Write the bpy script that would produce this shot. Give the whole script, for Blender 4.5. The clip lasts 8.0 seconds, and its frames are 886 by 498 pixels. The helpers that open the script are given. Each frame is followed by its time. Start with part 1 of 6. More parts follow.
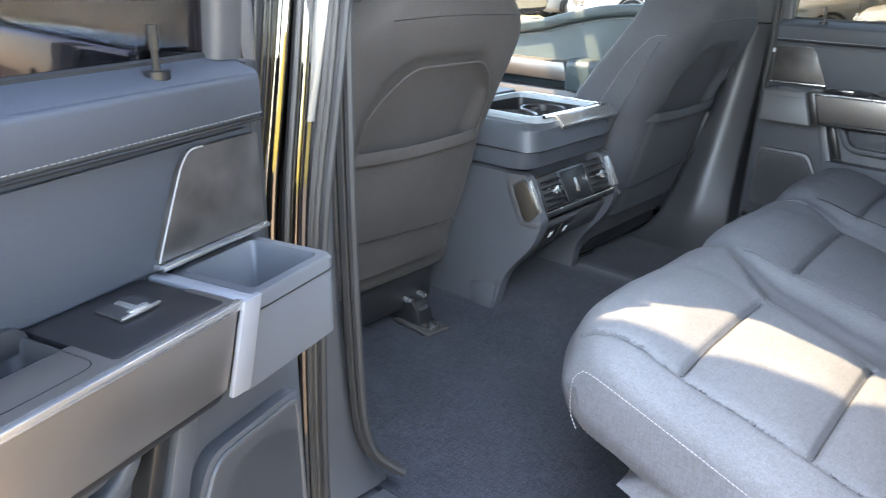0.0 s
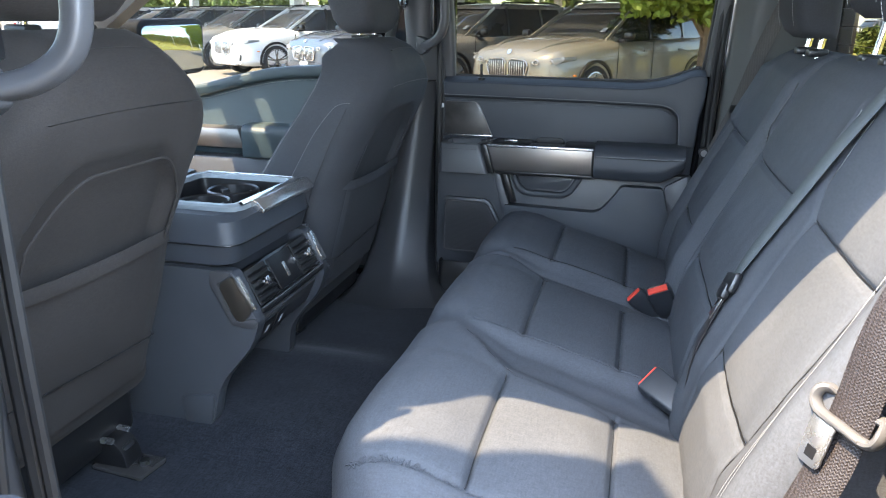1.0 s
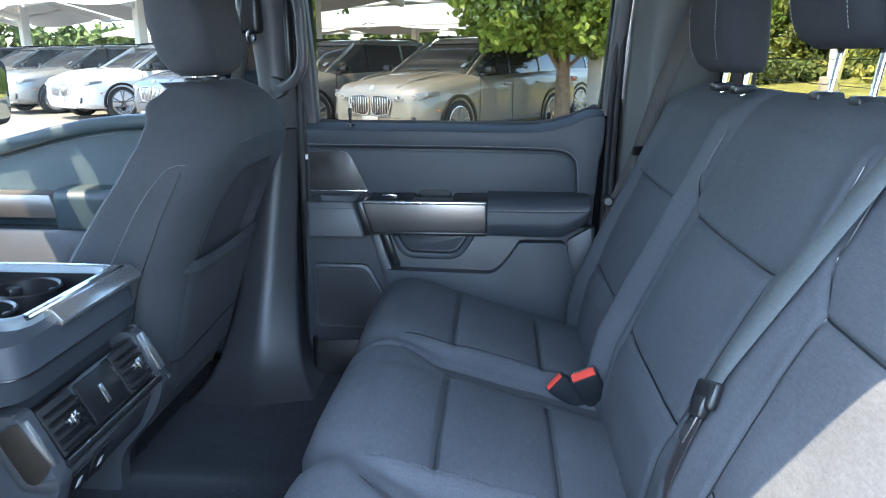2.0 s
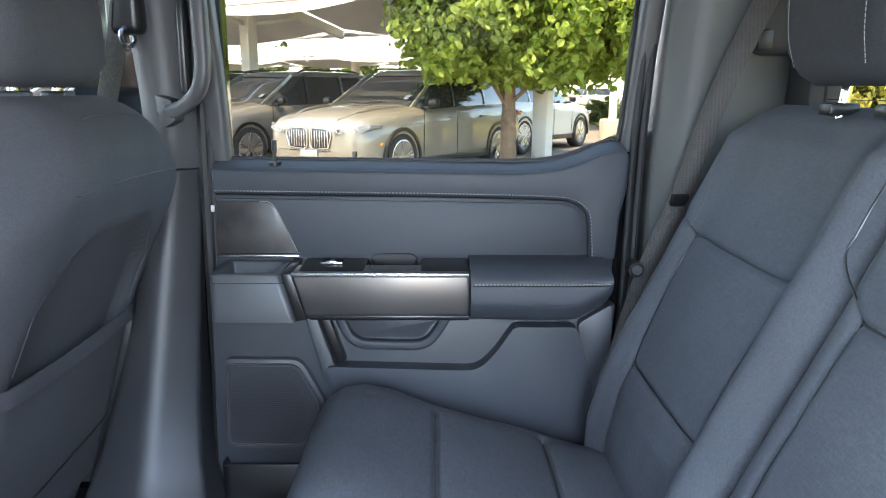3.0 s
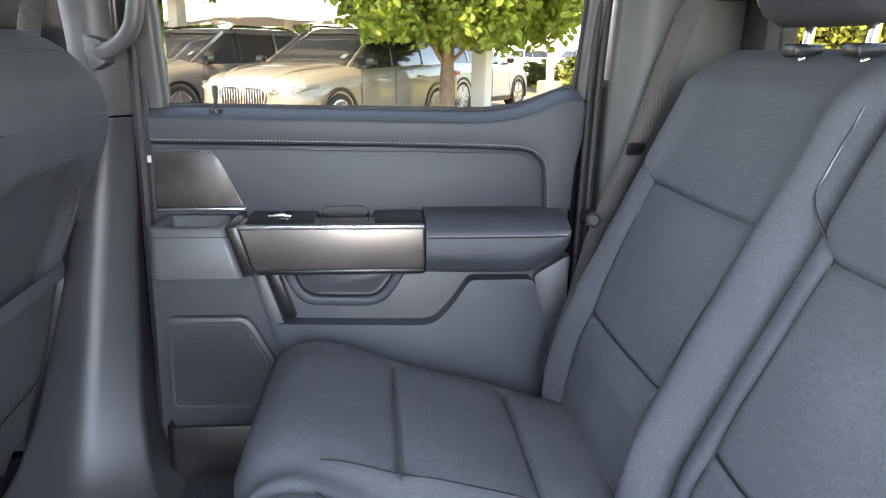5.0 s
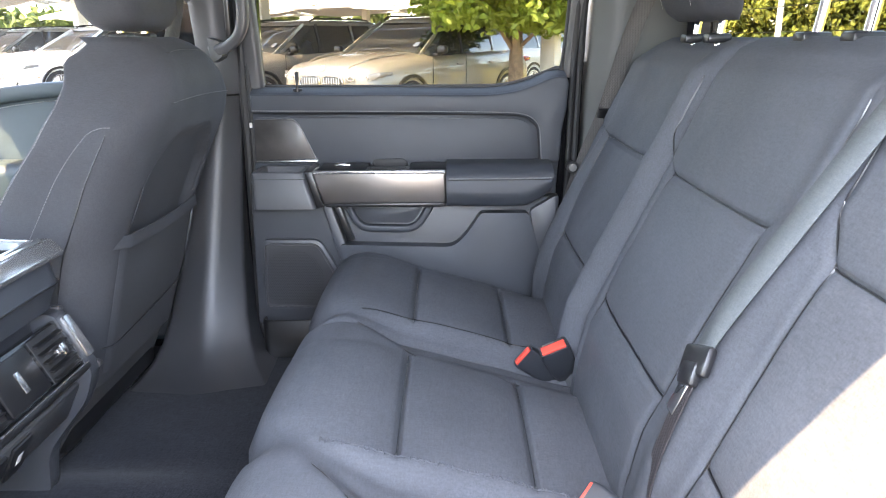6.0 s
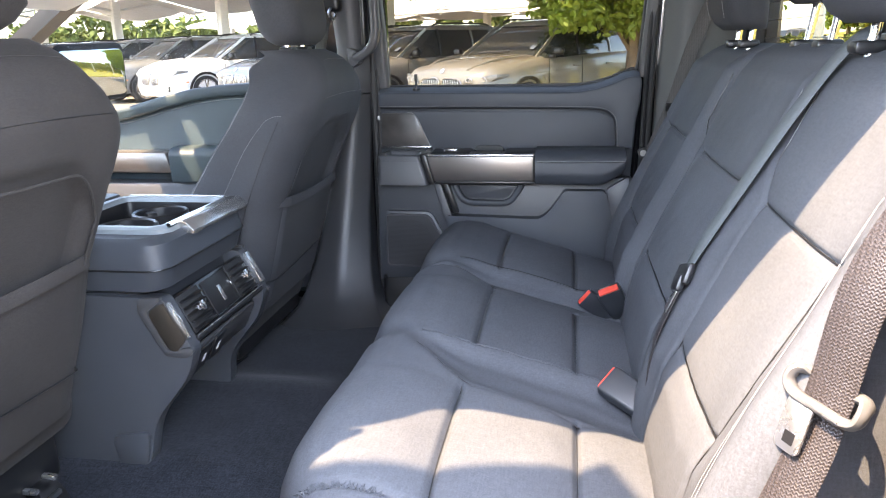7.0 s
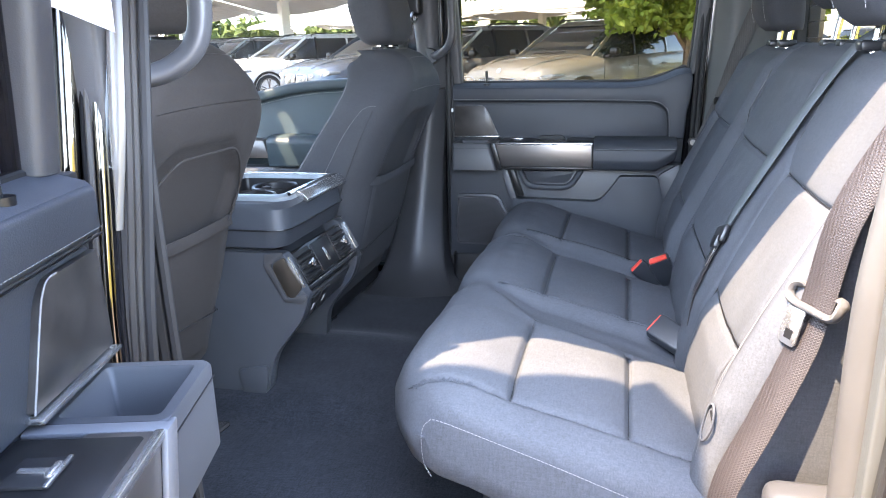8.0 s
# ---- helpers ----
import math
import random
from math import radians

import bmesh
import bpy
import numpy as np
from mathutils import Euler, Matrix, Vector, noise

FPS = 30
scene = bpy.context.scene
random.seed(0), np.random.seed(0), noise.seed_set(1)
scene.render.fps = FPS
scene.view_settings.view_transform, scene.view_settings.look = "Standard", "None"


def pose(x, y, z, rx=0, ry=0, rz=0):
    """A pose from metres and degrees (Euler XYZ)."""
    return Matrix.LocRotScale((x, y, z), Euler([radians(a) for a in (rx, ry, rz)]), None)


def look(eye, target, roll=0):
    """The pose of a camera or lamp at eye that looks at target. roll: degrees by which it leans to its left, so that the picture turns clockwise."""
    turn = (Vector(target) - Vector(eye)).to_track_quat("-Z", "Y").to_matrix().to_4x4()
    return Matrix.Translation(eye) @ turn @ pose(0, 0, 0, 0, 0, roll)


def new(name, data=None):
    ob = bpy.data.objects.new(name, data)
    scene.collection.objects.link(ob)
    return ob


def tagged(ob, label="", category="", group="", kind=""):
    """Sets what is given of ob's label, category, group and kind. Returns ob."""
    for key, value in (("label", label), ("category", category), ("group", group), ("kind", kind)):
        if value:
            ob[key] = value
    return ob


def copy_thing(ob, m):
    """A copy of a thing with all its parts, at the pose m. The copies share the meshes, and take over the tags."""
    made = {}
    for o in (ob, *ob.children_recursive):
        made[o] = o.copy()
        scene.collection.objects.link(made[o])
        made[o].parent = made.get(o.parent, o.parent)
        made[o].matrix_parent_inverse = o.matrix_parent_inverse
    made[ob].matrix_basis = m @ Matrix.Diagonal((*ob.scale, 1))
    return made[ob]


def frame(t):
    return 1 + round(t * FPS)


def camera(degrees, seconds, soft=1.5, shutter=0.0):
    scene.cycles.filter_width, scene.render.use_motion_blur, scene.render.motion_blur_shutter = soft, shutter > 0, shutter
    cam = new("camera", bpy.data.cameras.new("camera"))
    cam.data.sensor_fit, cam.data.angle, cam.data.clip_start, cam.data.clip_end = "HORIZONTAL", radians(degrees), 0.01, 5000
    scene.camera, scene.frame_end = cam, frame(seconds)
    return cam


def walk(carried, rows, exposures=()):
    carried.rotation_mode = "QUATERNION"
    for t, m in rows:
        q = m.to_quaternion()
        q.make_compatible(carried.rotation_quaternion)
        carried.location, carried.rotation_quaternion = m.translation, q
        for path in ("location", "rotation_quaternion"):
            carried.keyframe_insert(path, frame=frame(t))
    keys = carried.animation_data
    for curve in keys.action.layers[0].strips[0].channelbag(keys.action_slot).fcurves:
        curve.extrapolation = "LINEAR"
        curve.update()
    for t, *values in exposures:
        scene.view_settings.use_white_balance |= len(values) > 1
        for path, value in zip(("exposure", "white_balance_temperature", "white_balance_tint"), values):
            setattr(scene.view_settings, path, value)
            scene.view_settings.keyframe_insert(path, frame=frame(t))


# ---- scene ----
cam = camera(62.5, 8.0, soft=1.0, shutter=0.1)
PATH = [
    (0, (0.877, -1.481, 1.694), (-0.343, -0.068, 0.977), 1.4),
    (0.5, (0.812, -1.439, 1.726), (0.04, 0.288, 1.076), 1.1),
    (1, (0.73, -1.381, 1.746), (0.249, 0.466, 1.146), 0.6),
    (1.5, (0.677, -1.266, 1.751), (0.404, 0.634, 1.189), 0.3),
    (2, (0.642, -1.043, 1.747), (0.501, 0.885, 1.236), -0.2),
    (2.2, (0.626, -0.919, 1.747), (0.512, 1.016, 1.253), -0.4),
    (3.3, (0.546, -0.413, 1.691), (0.623, 1.542, 1.278), 0.8),
    (3.5, (0.539, -0.379, 1.686), (0.654, 1.574, 1.27), 1.1),
    (4, (0.522, -0.36, 1.687), (0.702, 1.584, 1.253), 1.5),
    (4.5, (0.519, -0.377, 1.682), (0.722, 1.555, 1.208), 1.3),
    (4.7, (0.52, -0.398, 1.677), (0.725, 1.53, 1.185), 1.1),
    (5.8, (0.616, -0.837, 1.688), (0.656, 1.083, 1.128), -0.1),
    (6, (0.632, -0.95, 1.691), (0.611, 0.971, 1.138), -0.5),
    (6.5, (0.679, -1.165, 1.698), (0.495, 0.751, 1.153), -1.0),
    (7, (0.718, -1.333, 1.706), (0.383, 0.562, 1.163), -1.5),
    (7.5, (0.719, -1.501, 1.703), (0.294, 0.377, 1.162), -1.6),
    (8, (0.714, -1.607, 1.707), (0.245, 0.261, 1.168), -1.6),
]
EXPOSURES = [(0, 4.15, 7600, 13), (0.5, 3.56, 7000, 12), (1.0, 3.42, 6750, 12), (1.5, 3.41, 6550, 11), (2.0, 3.60, 6000, 9), (3.5, 4.42, 7350, 15), (4.0, 4.53, 7500, 15), (4.5, 4.54, 7700, 16), (6.0, 4.46, 7700, 20),
             (6.5, 4.07, 7500, 20), (7.0, 3.89, 7400, 20), (7.5, 4.02, 7080, 19), (8, 3.90, 6780, 18)]
walk(cam, [(t, look(eye, target, roll)) for t, eye, target, roll in PATH], EXPOSURES)

# ---- light ----
SUN_WAY = Vector((-0.9, -1.0, 2.4)).normalized()
world = bpy.data.worlds.new("sky")
scene.world = world
world.use_nodes = True
wn = world.node_tree
sky = wn.nodes.new("ShaderNodeTexSky")
sky.sky_type = "NISHITA"
sky.sun_disc = False
sky.sun_elevation = math.asin(SUN_WAY.z)
sky.sun_rotation = math.atan2(SUN_WAY.x, SUN_WAY.y)
wn.links.new(sky.outputs[0], wn.nodes["Background"].inputs[0])
wn.nodes["Background"].inputs[1].default_value = 0.15
sun_data = bpy.data.lights.new("sun", "SUN")
sun_data.energy = 2.35
sun_data.angle = radians(0.53)
sun_data.color = (1.0, 0.80, 0.53)
sun = new("sun", sun_data)
sun.matrix_world = look(SUN_WAY * 30, (0, 0, 0))


def opening_light(name, place, target, width, height, watts):
    """Sky light that falls in through an opening of the cab."""
    d = bpy.data.lights.new(name, "AREA")
    d.shape, d.size, d.size_y, d.energy, d.color = "RECTANGLE", width, height, watts, (0.60, 0.78, 1.0)
    ob = new(name, d)
    ob.matrix_world = look(place, target)


opening_light("sky_through_door_opening", (0.60, -0.85, 1.75), (0.52, 0.1, 1.05), 0.52, 0.32, 1.22)
opening_light("sky_through_windscreen", (-1.02, 0, 1.70), (0.2, 0, 1.25), 1.35, 0.75, 0.75)

# ---- materials ----
def nodes_of(name):
    m = bpy.data.materials.new(name)
    m.use_nodes = True
    return m, m.node_tree.nodes, m.node_tree.links, m.node_tree.nodes["Principled BSDF"]


def surface(name, color, rough=0.5, metal=0.0, vary=0.15, scale=8.0, grain=0.0, grain_scale=400.0, weave=0.0, weave_scale=260.0, coat=0.0, spec=0.5, rough_vary=0.08, per_thing=0.0, sheen=0.0):
    """A surface with large blotches, fine grain relief and, for cloth, a woven relief."""
    m, n, l, b = nodes_of(name)
    tex = n.new("ShaderNodeTexCoord")
    big = n.new("ShaderNodeTexNoise")
    big.inputs["Scale"].default_value, big.inputs["Detail"].default_value = scale, 6.0
    l.new(tex.outputs["Object"], big.inputs["Vector"])
    ramp = n.new("ShaderNodeMapRange")
    ramp.inputs["From Min"].default_value, ramp.inputs["From Max"].default_value = 0.3, 0.7
    ramp.inputs["To Min"].default_value, ramp.inputs["To Max"].default_value = 1 - vary, 1 + vary
    l.new(big.outputs["Fac"], ramp.inputs["Value"])
    mul = n.new("ShaderNodeVectorMath")
    mul.operation = "SCALE"
    mul.inputs[0].default_value = color
    l.new(ramp.outputs["Result"], mul.inputs["Scale"])
    out = mul.outputs[0]
    fine = n.new("ShaderNodeTexNoise")
    fine.inputs["Scale"].default_value, fine.inputs["Detail"].default_value = grain_scale, 3.0
    l.new(tex.outputs["Object"], fine.inputs["Vector"])
    if per_thing:
        info = n.new("ShaderNodeObjectInfo")
        r2 = n.new("ShaderNodeMapRange")
        r2.inputs["To Min"].default_value, r2.inputs["To Max"].default_value = 1 - per_thing, 1 + per_thing
        l.new(info.outputs["Random"], r2.inputs["Value"])
        mul2 = n.new("ShaderNodeVectorMath")
        mul2.operation = "SCALE"
        l.new(out, mul2.inputs[0])
        l.new(r2.outputs["Result"], mul2.inputs["Scale"])
        out = mul2.outputs[0]
    height = fine.outputs["Fac"]
    if weave:
        streaks = []
        for stretch in ((1, 1, 0.16), (0.16, 1, 1), (1, 0.16, 1)):
            mp = n.new("ShaderNodeMapping")
            mp.inputs["Scale"].default_value = stretch
            l.new(tex.outputs["Object"], mp.inputs["Vector"])
            w = n.new("ShaderNodeTexNoise")
            w.inputs["Scale"].default_value, w.inputs["Detail"].default_value = weave_scale, 2.0
            l.new(mp.outputs["Vector"], w.inputs["Vector"])
            streaks.append(w.outputs["Fac"])
        a1 = n.new("ShaderNodeMath")
        a1.operation = "ADD"
        l.new(streaks[0], a1.inputs[0])
        l.new(streaks[1], a1.inputs[1])
        a2 = n.new("ShaderNodeMath")
        a2.operation = "ADD"
        l.new(a1.outputs[0], a2.inputs[0])
        l.new(streaks[2], a2.inputs[1])
        a3 = n.new("ShaderNodeMath")
        a3.operation = "MULTIPLY_ADD"
        a3.inputs[1].default_value = 0.6
        l.new(a2.outputs[0], a3.inputs[0])
        l.new(fine.outputs["Fac"], a3.inputs[2])
        height = a3.outputs[0]
        thread = n.new("ShaderNodeMapRange")
        thread.inputs["From Min"].default_value, thread.inputs["From Max"].default_value = 1.05, 1.75
        thread.inputs["To Min"].default_value, thread.inputs["To Max"].default_value = 1 - weave, 1 + weave
        l.new(height, thread.inputs["Value"])
        mul3 = n.new("ShaderNodeVectorMath")
        mul3.operation = "SCALE"
        l.new(out, mul3.inputs[0])
        l.new(thread.outputs["Result"], mul3.inputs["Scale"])
        out = mul3.outputs[0]
    l.new(out, b.inputs["Base Color"])
    rr = n.new("ShaderNodeMapRange")
    rr.inputs["To Min"].default_value, rr.inputs["To Max"].default_value = max(0.02, rough - rough_vary), min(1.0, rough + rough_vary)
    l.new(big.outputs["Fac"], rr.inputs["Value"])
    l.new(rr.outputs["Result"], b.inputs["Roughness"])
    b.inputs["Metallic"].default_value = metal
    b.inputs["Coat Weight"].default_value = coat
    b.inputs["Coat Roughness"].default_value = 0.04
    b.inputs["Specular IOR Level"].default_value = spec
    b.inputs["Sheen Weight"].default_value = sheen
    if grain or weave:
        bump = n.new("ShaderNodeBump")
        bump.inputs["Strength"].default_value = max(grain, weave)
        bump.inputs["Distance"].default_value = 0.0006
        l.new(height, bump.inputs["Height"])
        l.new(bump.outputs["Normal"], b.inputs["Normal"])
    return m


def pane_of(name, tint, gloss=1.0):
    """Clear or tinted glass: it lets light through, with a mirror sheen that grows at grazing angles."""
    m = bpy.data.materials.new(name)
    m.use_nodes = True
    n, l = m.node_tree.nodes, m.node_tree.links
    n.remove(n["Principled BSDF"])
    clear = n.new("ShaderNodeBsdfTransparent")
    clear.inputs[0].default_value = (*tint, 1)
    shine = n.new("ShaderNodeBsdfGlossy")
    shine.inputs["Roughness"].default_value = 0.01
    fres = n.new("ShaderNodeFresnel")
    fres.inputs["IOR"].default_value = 1.45
    k = n.new("ShaderNodeMath")
    k.operation = "MULTIPLY"
    k.inputs[1].default_value = gloss
    l.new(fres.outputs[0], k.inputs[0])
    mix = n.new("ShaderNodeMixShader")
    l.new(k.outputs[0], mix.inputs[0])
    l.new(clear.outputs[0], mix.inputs[1])
    l.new(shine.outputs[0], mix.inputs[2])
    l.new(mix.outputs[0], n["Material Output"].inputs[0])
    return m


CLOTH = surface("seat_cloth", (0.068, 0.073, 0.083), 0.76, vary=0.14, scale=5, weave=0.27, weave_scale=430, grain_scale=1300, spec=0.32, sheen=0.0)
# one front seat cloth twice: driver's shade and passenger's cool light in the colour
WARM_SHADE_CLOTH = surface("warm_shade_cloth", (0.042, 0.0375, 0.0355), 0.85, vary=0.16, scale=6, weave=0.28, weave_scale=700, grain_scale=1400, spec=0.25, sheen=0.03)
COOL_LIGHT_CLOTH = surface("cool_light_cloth", (0.050, 0.052, 0.058), 0.8, vary=0.16, scale=6, weave=0.28, weave_scale=700, grain_scale=1400, spec=0.3, sheen=0.02)
# the bench cloth again for the headrests, with their shade put into the colour
SHADED_CLOTH = surface("shaded_seat_cloth", (0.038, 0.039, 0.043), 0.8, vary=0.12, scale=6, weave=0.24, weave_scale=700, grain_scale=1400, spec=0.25)
VINYL = surface("dark_vinyl", (0.043, 0.049, 0.059), 0.52, vary=0.12, scale=6, grain=0.6, grain_scale=650, spec=0.5)
PLASTIC = surface("dark_plastic", (0.053, 0.057, 0.065), 0.40, vary=0.14, scale=5, grain=0.5, grain_scale=800, spec=0.55)
PILLAR_PLASTIC = surface("pillar_plastic", (0.042, 0.043, 0.047), 0.42, vary=0.14, scale=5, grain=0.5, grain_scale=800, spec=0.55)
SIDE_TRIM = surface("side_trim_plastic", (0.088, 0.092, 0.089), 0.42, vary=0.10, scale=5, grain=0.4, grain_scale=800, spec=0.5)
DARK_TRIM = surface("dark_trim", (0.026, 0.026, 0.028), 0.55, vary=0.12, scale=6, grain=0.4, grain_scale=700)
GREY_PLASTIC = surface("grey_plastic", (0.060, 0.060, 0.063), 0.42, vary=0.14, scale=5, grain=0.5, grain_scale=800, spec=0.55)
BLACK = surface("black_plastic", (0.012, 0.012, 0.013), 0.35, vary=0.1, grain=0.1, grain_scale=900)
MATTE_BLACK = surface("matte_black", (0.010, 0.010, 0.011), 0.7, vary=0.1, spec=0.12)
RUBBER = surface("rubber", (0.018, 0.018, 0.019), 0.6, vary=0.15, scale=15, grain=0.2, grain_scale=500)
CARPET = surface("carpet", (0.021, 0.0235, 0.030), 0.95, vary=0.14, scale=14, weave=0.6, weave_scale=300, grain_scale=420, spec=0.1, sheen=0.1)
LINER = surface("headliner", (0.76, 0.755, 0.74), 0.9, vary=0.05, grain=0.4, grain_scale=600, spec=0.1)
# grey seal of the rear pillar, paler because its sunlight is put into the colour
SUNLIT_EDGE = surface("sunlit_pillar_edge", (0.080, 0.077, 0.073), 0.5, vary=0.08, scale=10, grain=0.1, grain_scale=700)
SEAL_GREY = surface("grey_seal", (0.050, 0.047, 0.044), 0.5, vary=0.08, scale=10, grain=0.1, grain_scale=700)
BRONZE = surface("brushed_bronze", (0.255, 0.235, 0.222), 0.31, metal=0.85, vary=0.05, scale=9, grain=0.05, grain_scale=500, rough_vary=0.02)
DARK_WOOD = surface("dark_gloss_inlay", (0.040, 0.037, 0.035), 0.42, vary=0.45, scale=26, coat=0.12)
GLOSS_BLACK = surface("gloss_black", (0.007, 0.007, 0.008), 0.16, vary=0.08, scale=12, coat=0.3)
LIT_CUP_EDGE = surface("lit_cup_edge", (0.17, 0.175, 0.187), 0.4, vary=0.06, scale=8, grain=0.2, grain_scale=900)
TRAY_GREY = surface("tray_grey", (0.22, 0.25, 0.27), 0.35, vary=0.06, scale=8, grain=0.1, grain_scale=900)
CHEEK_BRONZE = surface("dark_bronze", (0.10, 0.085, 0.070), 0.32, metal=0.7, vary=0.1, scale=9)
SILVER = surface("satin_silver", (0.62, 0.62, 0.62), 0.25, metal=0.9, vary=0.05, scale=6)
CHROME = surface("chrome", (0.85, 0.85, 0.86), 0.06, metal=1.0, vary=0.04, scale=10)
MIRROR_GLASS = surface("mirror_glass", (0.34, 0.36, 0.34), 0.02, metal=1.0, vary=0.01, scale=2, rough_vary=0.0)
STEEL = surface("steel", (0.50, 0.50, 0.50), 0.28, metal=1.0, vary=0.12, scale=25)
RED = surface("red_button", (0.72, 0.07, 0.045), 0.4, vary=0.08, scale=20)


def webbing(name, color, across, rough=0.5, contrast=0.45):
    """Woven strap: ribs that run along it, broken by small slanting knots."""
    m, n, l, b = nodes_of(name)
    tex = n.new("ShaderNodeTexCoord")

    def step(kind, first, second):
        q = n.new("ShaderNodeMath")
        q.operation = kind
        for i, v in enumerate((first, second)):
            if v is None:
                continue
            if isinstance(v, (int, float)):
                q.inputs[i].default_value = v
            else:
                l.new(v, q.inputs[i])
        return q.outputs[0]

    side = n.new("ShaderNodeVectorMath")
    side.operation = "DOT_PRODUCT"
    side.inputs[1].default_value = across
    l.new(tex.outputs["Object"], side.inputs[0])
    parts = n.new("ShaderNodeSeparateXYZ")
    l.new(tex.outputs["Object"], parts.inputs[0])
    rib = step("SINE", step("MULTIPLY", side.outputs["Value"], 2 * math.pi / 0.0046), None)
    knot = step("SINE", step("ADD", step("MULTIPLY", parts.outputs["Z"], 2 * math.pi / 0.0034), step("MULTIPLY", rib, 1.6)), None)
    fuzz = n.new("ShaderNodeTexNoise")
    fuzz.inputs["Scale"].default_value, fuzz.inputs["Detail"].default_value = 420, 3.0
    l.new(tex.outputs["Object"], fuzz.inputs["Vector"])
    height = step("ADD", step("ADD", step("MULTIPLY", rib, 0.30), step("MULTIPLY", knot, 0.30)), step("MULTIPLY", fuzz.outputs["Fac"], 1.2))
    tone = n.new("ShaderNodeMapRange")
    tone.inputs["From Min"].default_value, tone.inputs["From Max"].default_value = 0.1, 1.1
    tone.inputs["To Min"].default_value, tone.inputs["To Max"].default_value = 1 - contrast, 1 + contrast
    l.new(height, tone.inputs["Value"])
    mul = n.new("ShaderNodeVectorMath")
    mul.operation = "SCALE"
    mul.inputs[0].default_value = color
    l.new(tone.outputs["Result"], mul.inputs["Scale"])
    l.new(mul.outputs[0], b.inputs["Base Color"])
    b.inputs["Roughness"].default_value = rough
    b.inputs["Specular IOR Level"].default_value = 0.4
    bump = n.new("ShaderNodeBump")
    bump.inputs["Strength"].default_value = 0.7
    bump.inputs["Distance"].default_value = 0.0008
    l.new(height, bump.inputs["Height"])
    l.new(bump.outputs["Normal"], b.inputs["Normal"])
    return m


WEBBING = webbing("belt_webbing", (0.031, 0.026, 0.0265), (0.60, -0.80, 0.0), 0.5, 0.30)
MAUVE_WEBBING = webbing("mauve_webbing", (0.070, 0.064, 0.060), (0.90, 0.30, 0.0), 0.55, 0.2)
BUCKLE_CASE = surface("buckle_case", (0.026, 0.029, 0.034), 0.4, vary=0.1, scale=20, grain=0.3, grain_scale=900)
CUP_PLASTIC = surface("satin_cup_plastic", (0.068, 0.072, 0.079), 0.44, vary=0.1, scale=8, grain=0.2, grain_scale=900, spec=0.6)
GREY_WEBBING = surface("grey_webbing", (0.088, 0.098, 0.102), 0.65, vary=0.08, scale=20, weave=0.3, weave_scale=600, grain_scale=1100, spec=0.3)
PALE_WEBBING = surface("pale_webbing", (0.16, 0.16, 0.15), 0.5, vary=0.08, scale=20, weave=0.5, weave_scale=420, grain_scale=900)
BELT_PLASTIC = surface("belt_grey_plastic", (0.095, 0.092, 0.09), 0.4, vary=0.08, scale=20, grain=0.2, grain_scale=900)
THREAD = surface("thread", (0.27, 0.27, 0.265), 0.7, vary=0.1, scale=60)
DIM_THREAD = surface("dim_thread", (0.17, 0.17, 0.17), 0.7, vary=0.1, scale=60)
FAINT_THREAD = surface("faint_thread", (0.105, 0.107, 0.112), 0.75, vary=0.1, scale=60)
# tan metal in place of the reflections on the black paint
REFLECTION_TRIM = surface("reflection_strip_trim", (0.20, 0.185, 0.16), 0.07, metal=1.0, vary=0.06, scale=8, rough_vary=0.02)
SUNLIT_FLANGE = surface("sunlit_flange_edge", (0.17, 0.16, 0.145), 0.22, vary=0.06, scale=10, coat=0.4)
GLOSS_GREY = surface("gloss_grey", (0.045, 0.043, 0.042), 0.18, vary=0.1, scale=20, coat=0.5)
BLUE_VINYL = surface("blue_grey_vinyl", (0.020, 0.036, 0.043), 0.50, vary=0.12, scale=6, grain=0.6, grain_scale=650, spec=0.5)
PAPER = surface("paper", (0.62, 0.61, 0.68), 0.6, vary=0.03, scale=10)
BODY = surface("black_car_paint", (0.010, 0.010, 0.012), 0.07, vary=0.1, scale=2, coat=1.0)
WHITE_MARK = surface("white_print", (0.75, 0.75, 0.75), 0.5, vary=0.03)
GLASS = pane_of("clear_glass", (0.76, 0.80, 0.80), 0.15)
PRIVACY = pane_of("privacy_glass", (0.26, 0.25, 0.27), 0.5)
TINTED = pane_of("tinted_glass", (0.54, 0.545, 0.51), 0.03)


# ---- building helpers ----
base = {}


def thing(name, place, label, category, group="", kind=""):
    ob = new(name)
    ob.location = place
    ob.empty_display_size = 0.05
    base[ob] = Vector(place)
    return tagged(ob, label, category, group, kind)


def part(name, bm, material, parent=None, label="", sharp=38):
    """One mesh object from a bmesh in world places, under a thing or a part."""
    off = base.get(parent, Vector())
    if off.length:
        bmesh.ops.translate(bm, verts=bm.verts, vec=-off)
    bmesh.ops.recalc_face_normals(bm, faces=bm.faces)
    me = bpy.data.meshes.new(name)
    bm.to_mesh(me)
    bm.free()
    me.materials.append(material)
    for p in me.polygons:
        p.use_smooth = True
    me.set_sharp_from_angle(angle=radians(sharp))
    ob = new(name, me)
    ob.parent = parent
    base[ob] = off
    if label:
        ob["label"] = label
    return ob


def solo(name, bm, material, label, category, group="", kind="", sharp=38):
    return tagged(part(name, bm, material, None, "", sharp), label, category, group, kind)


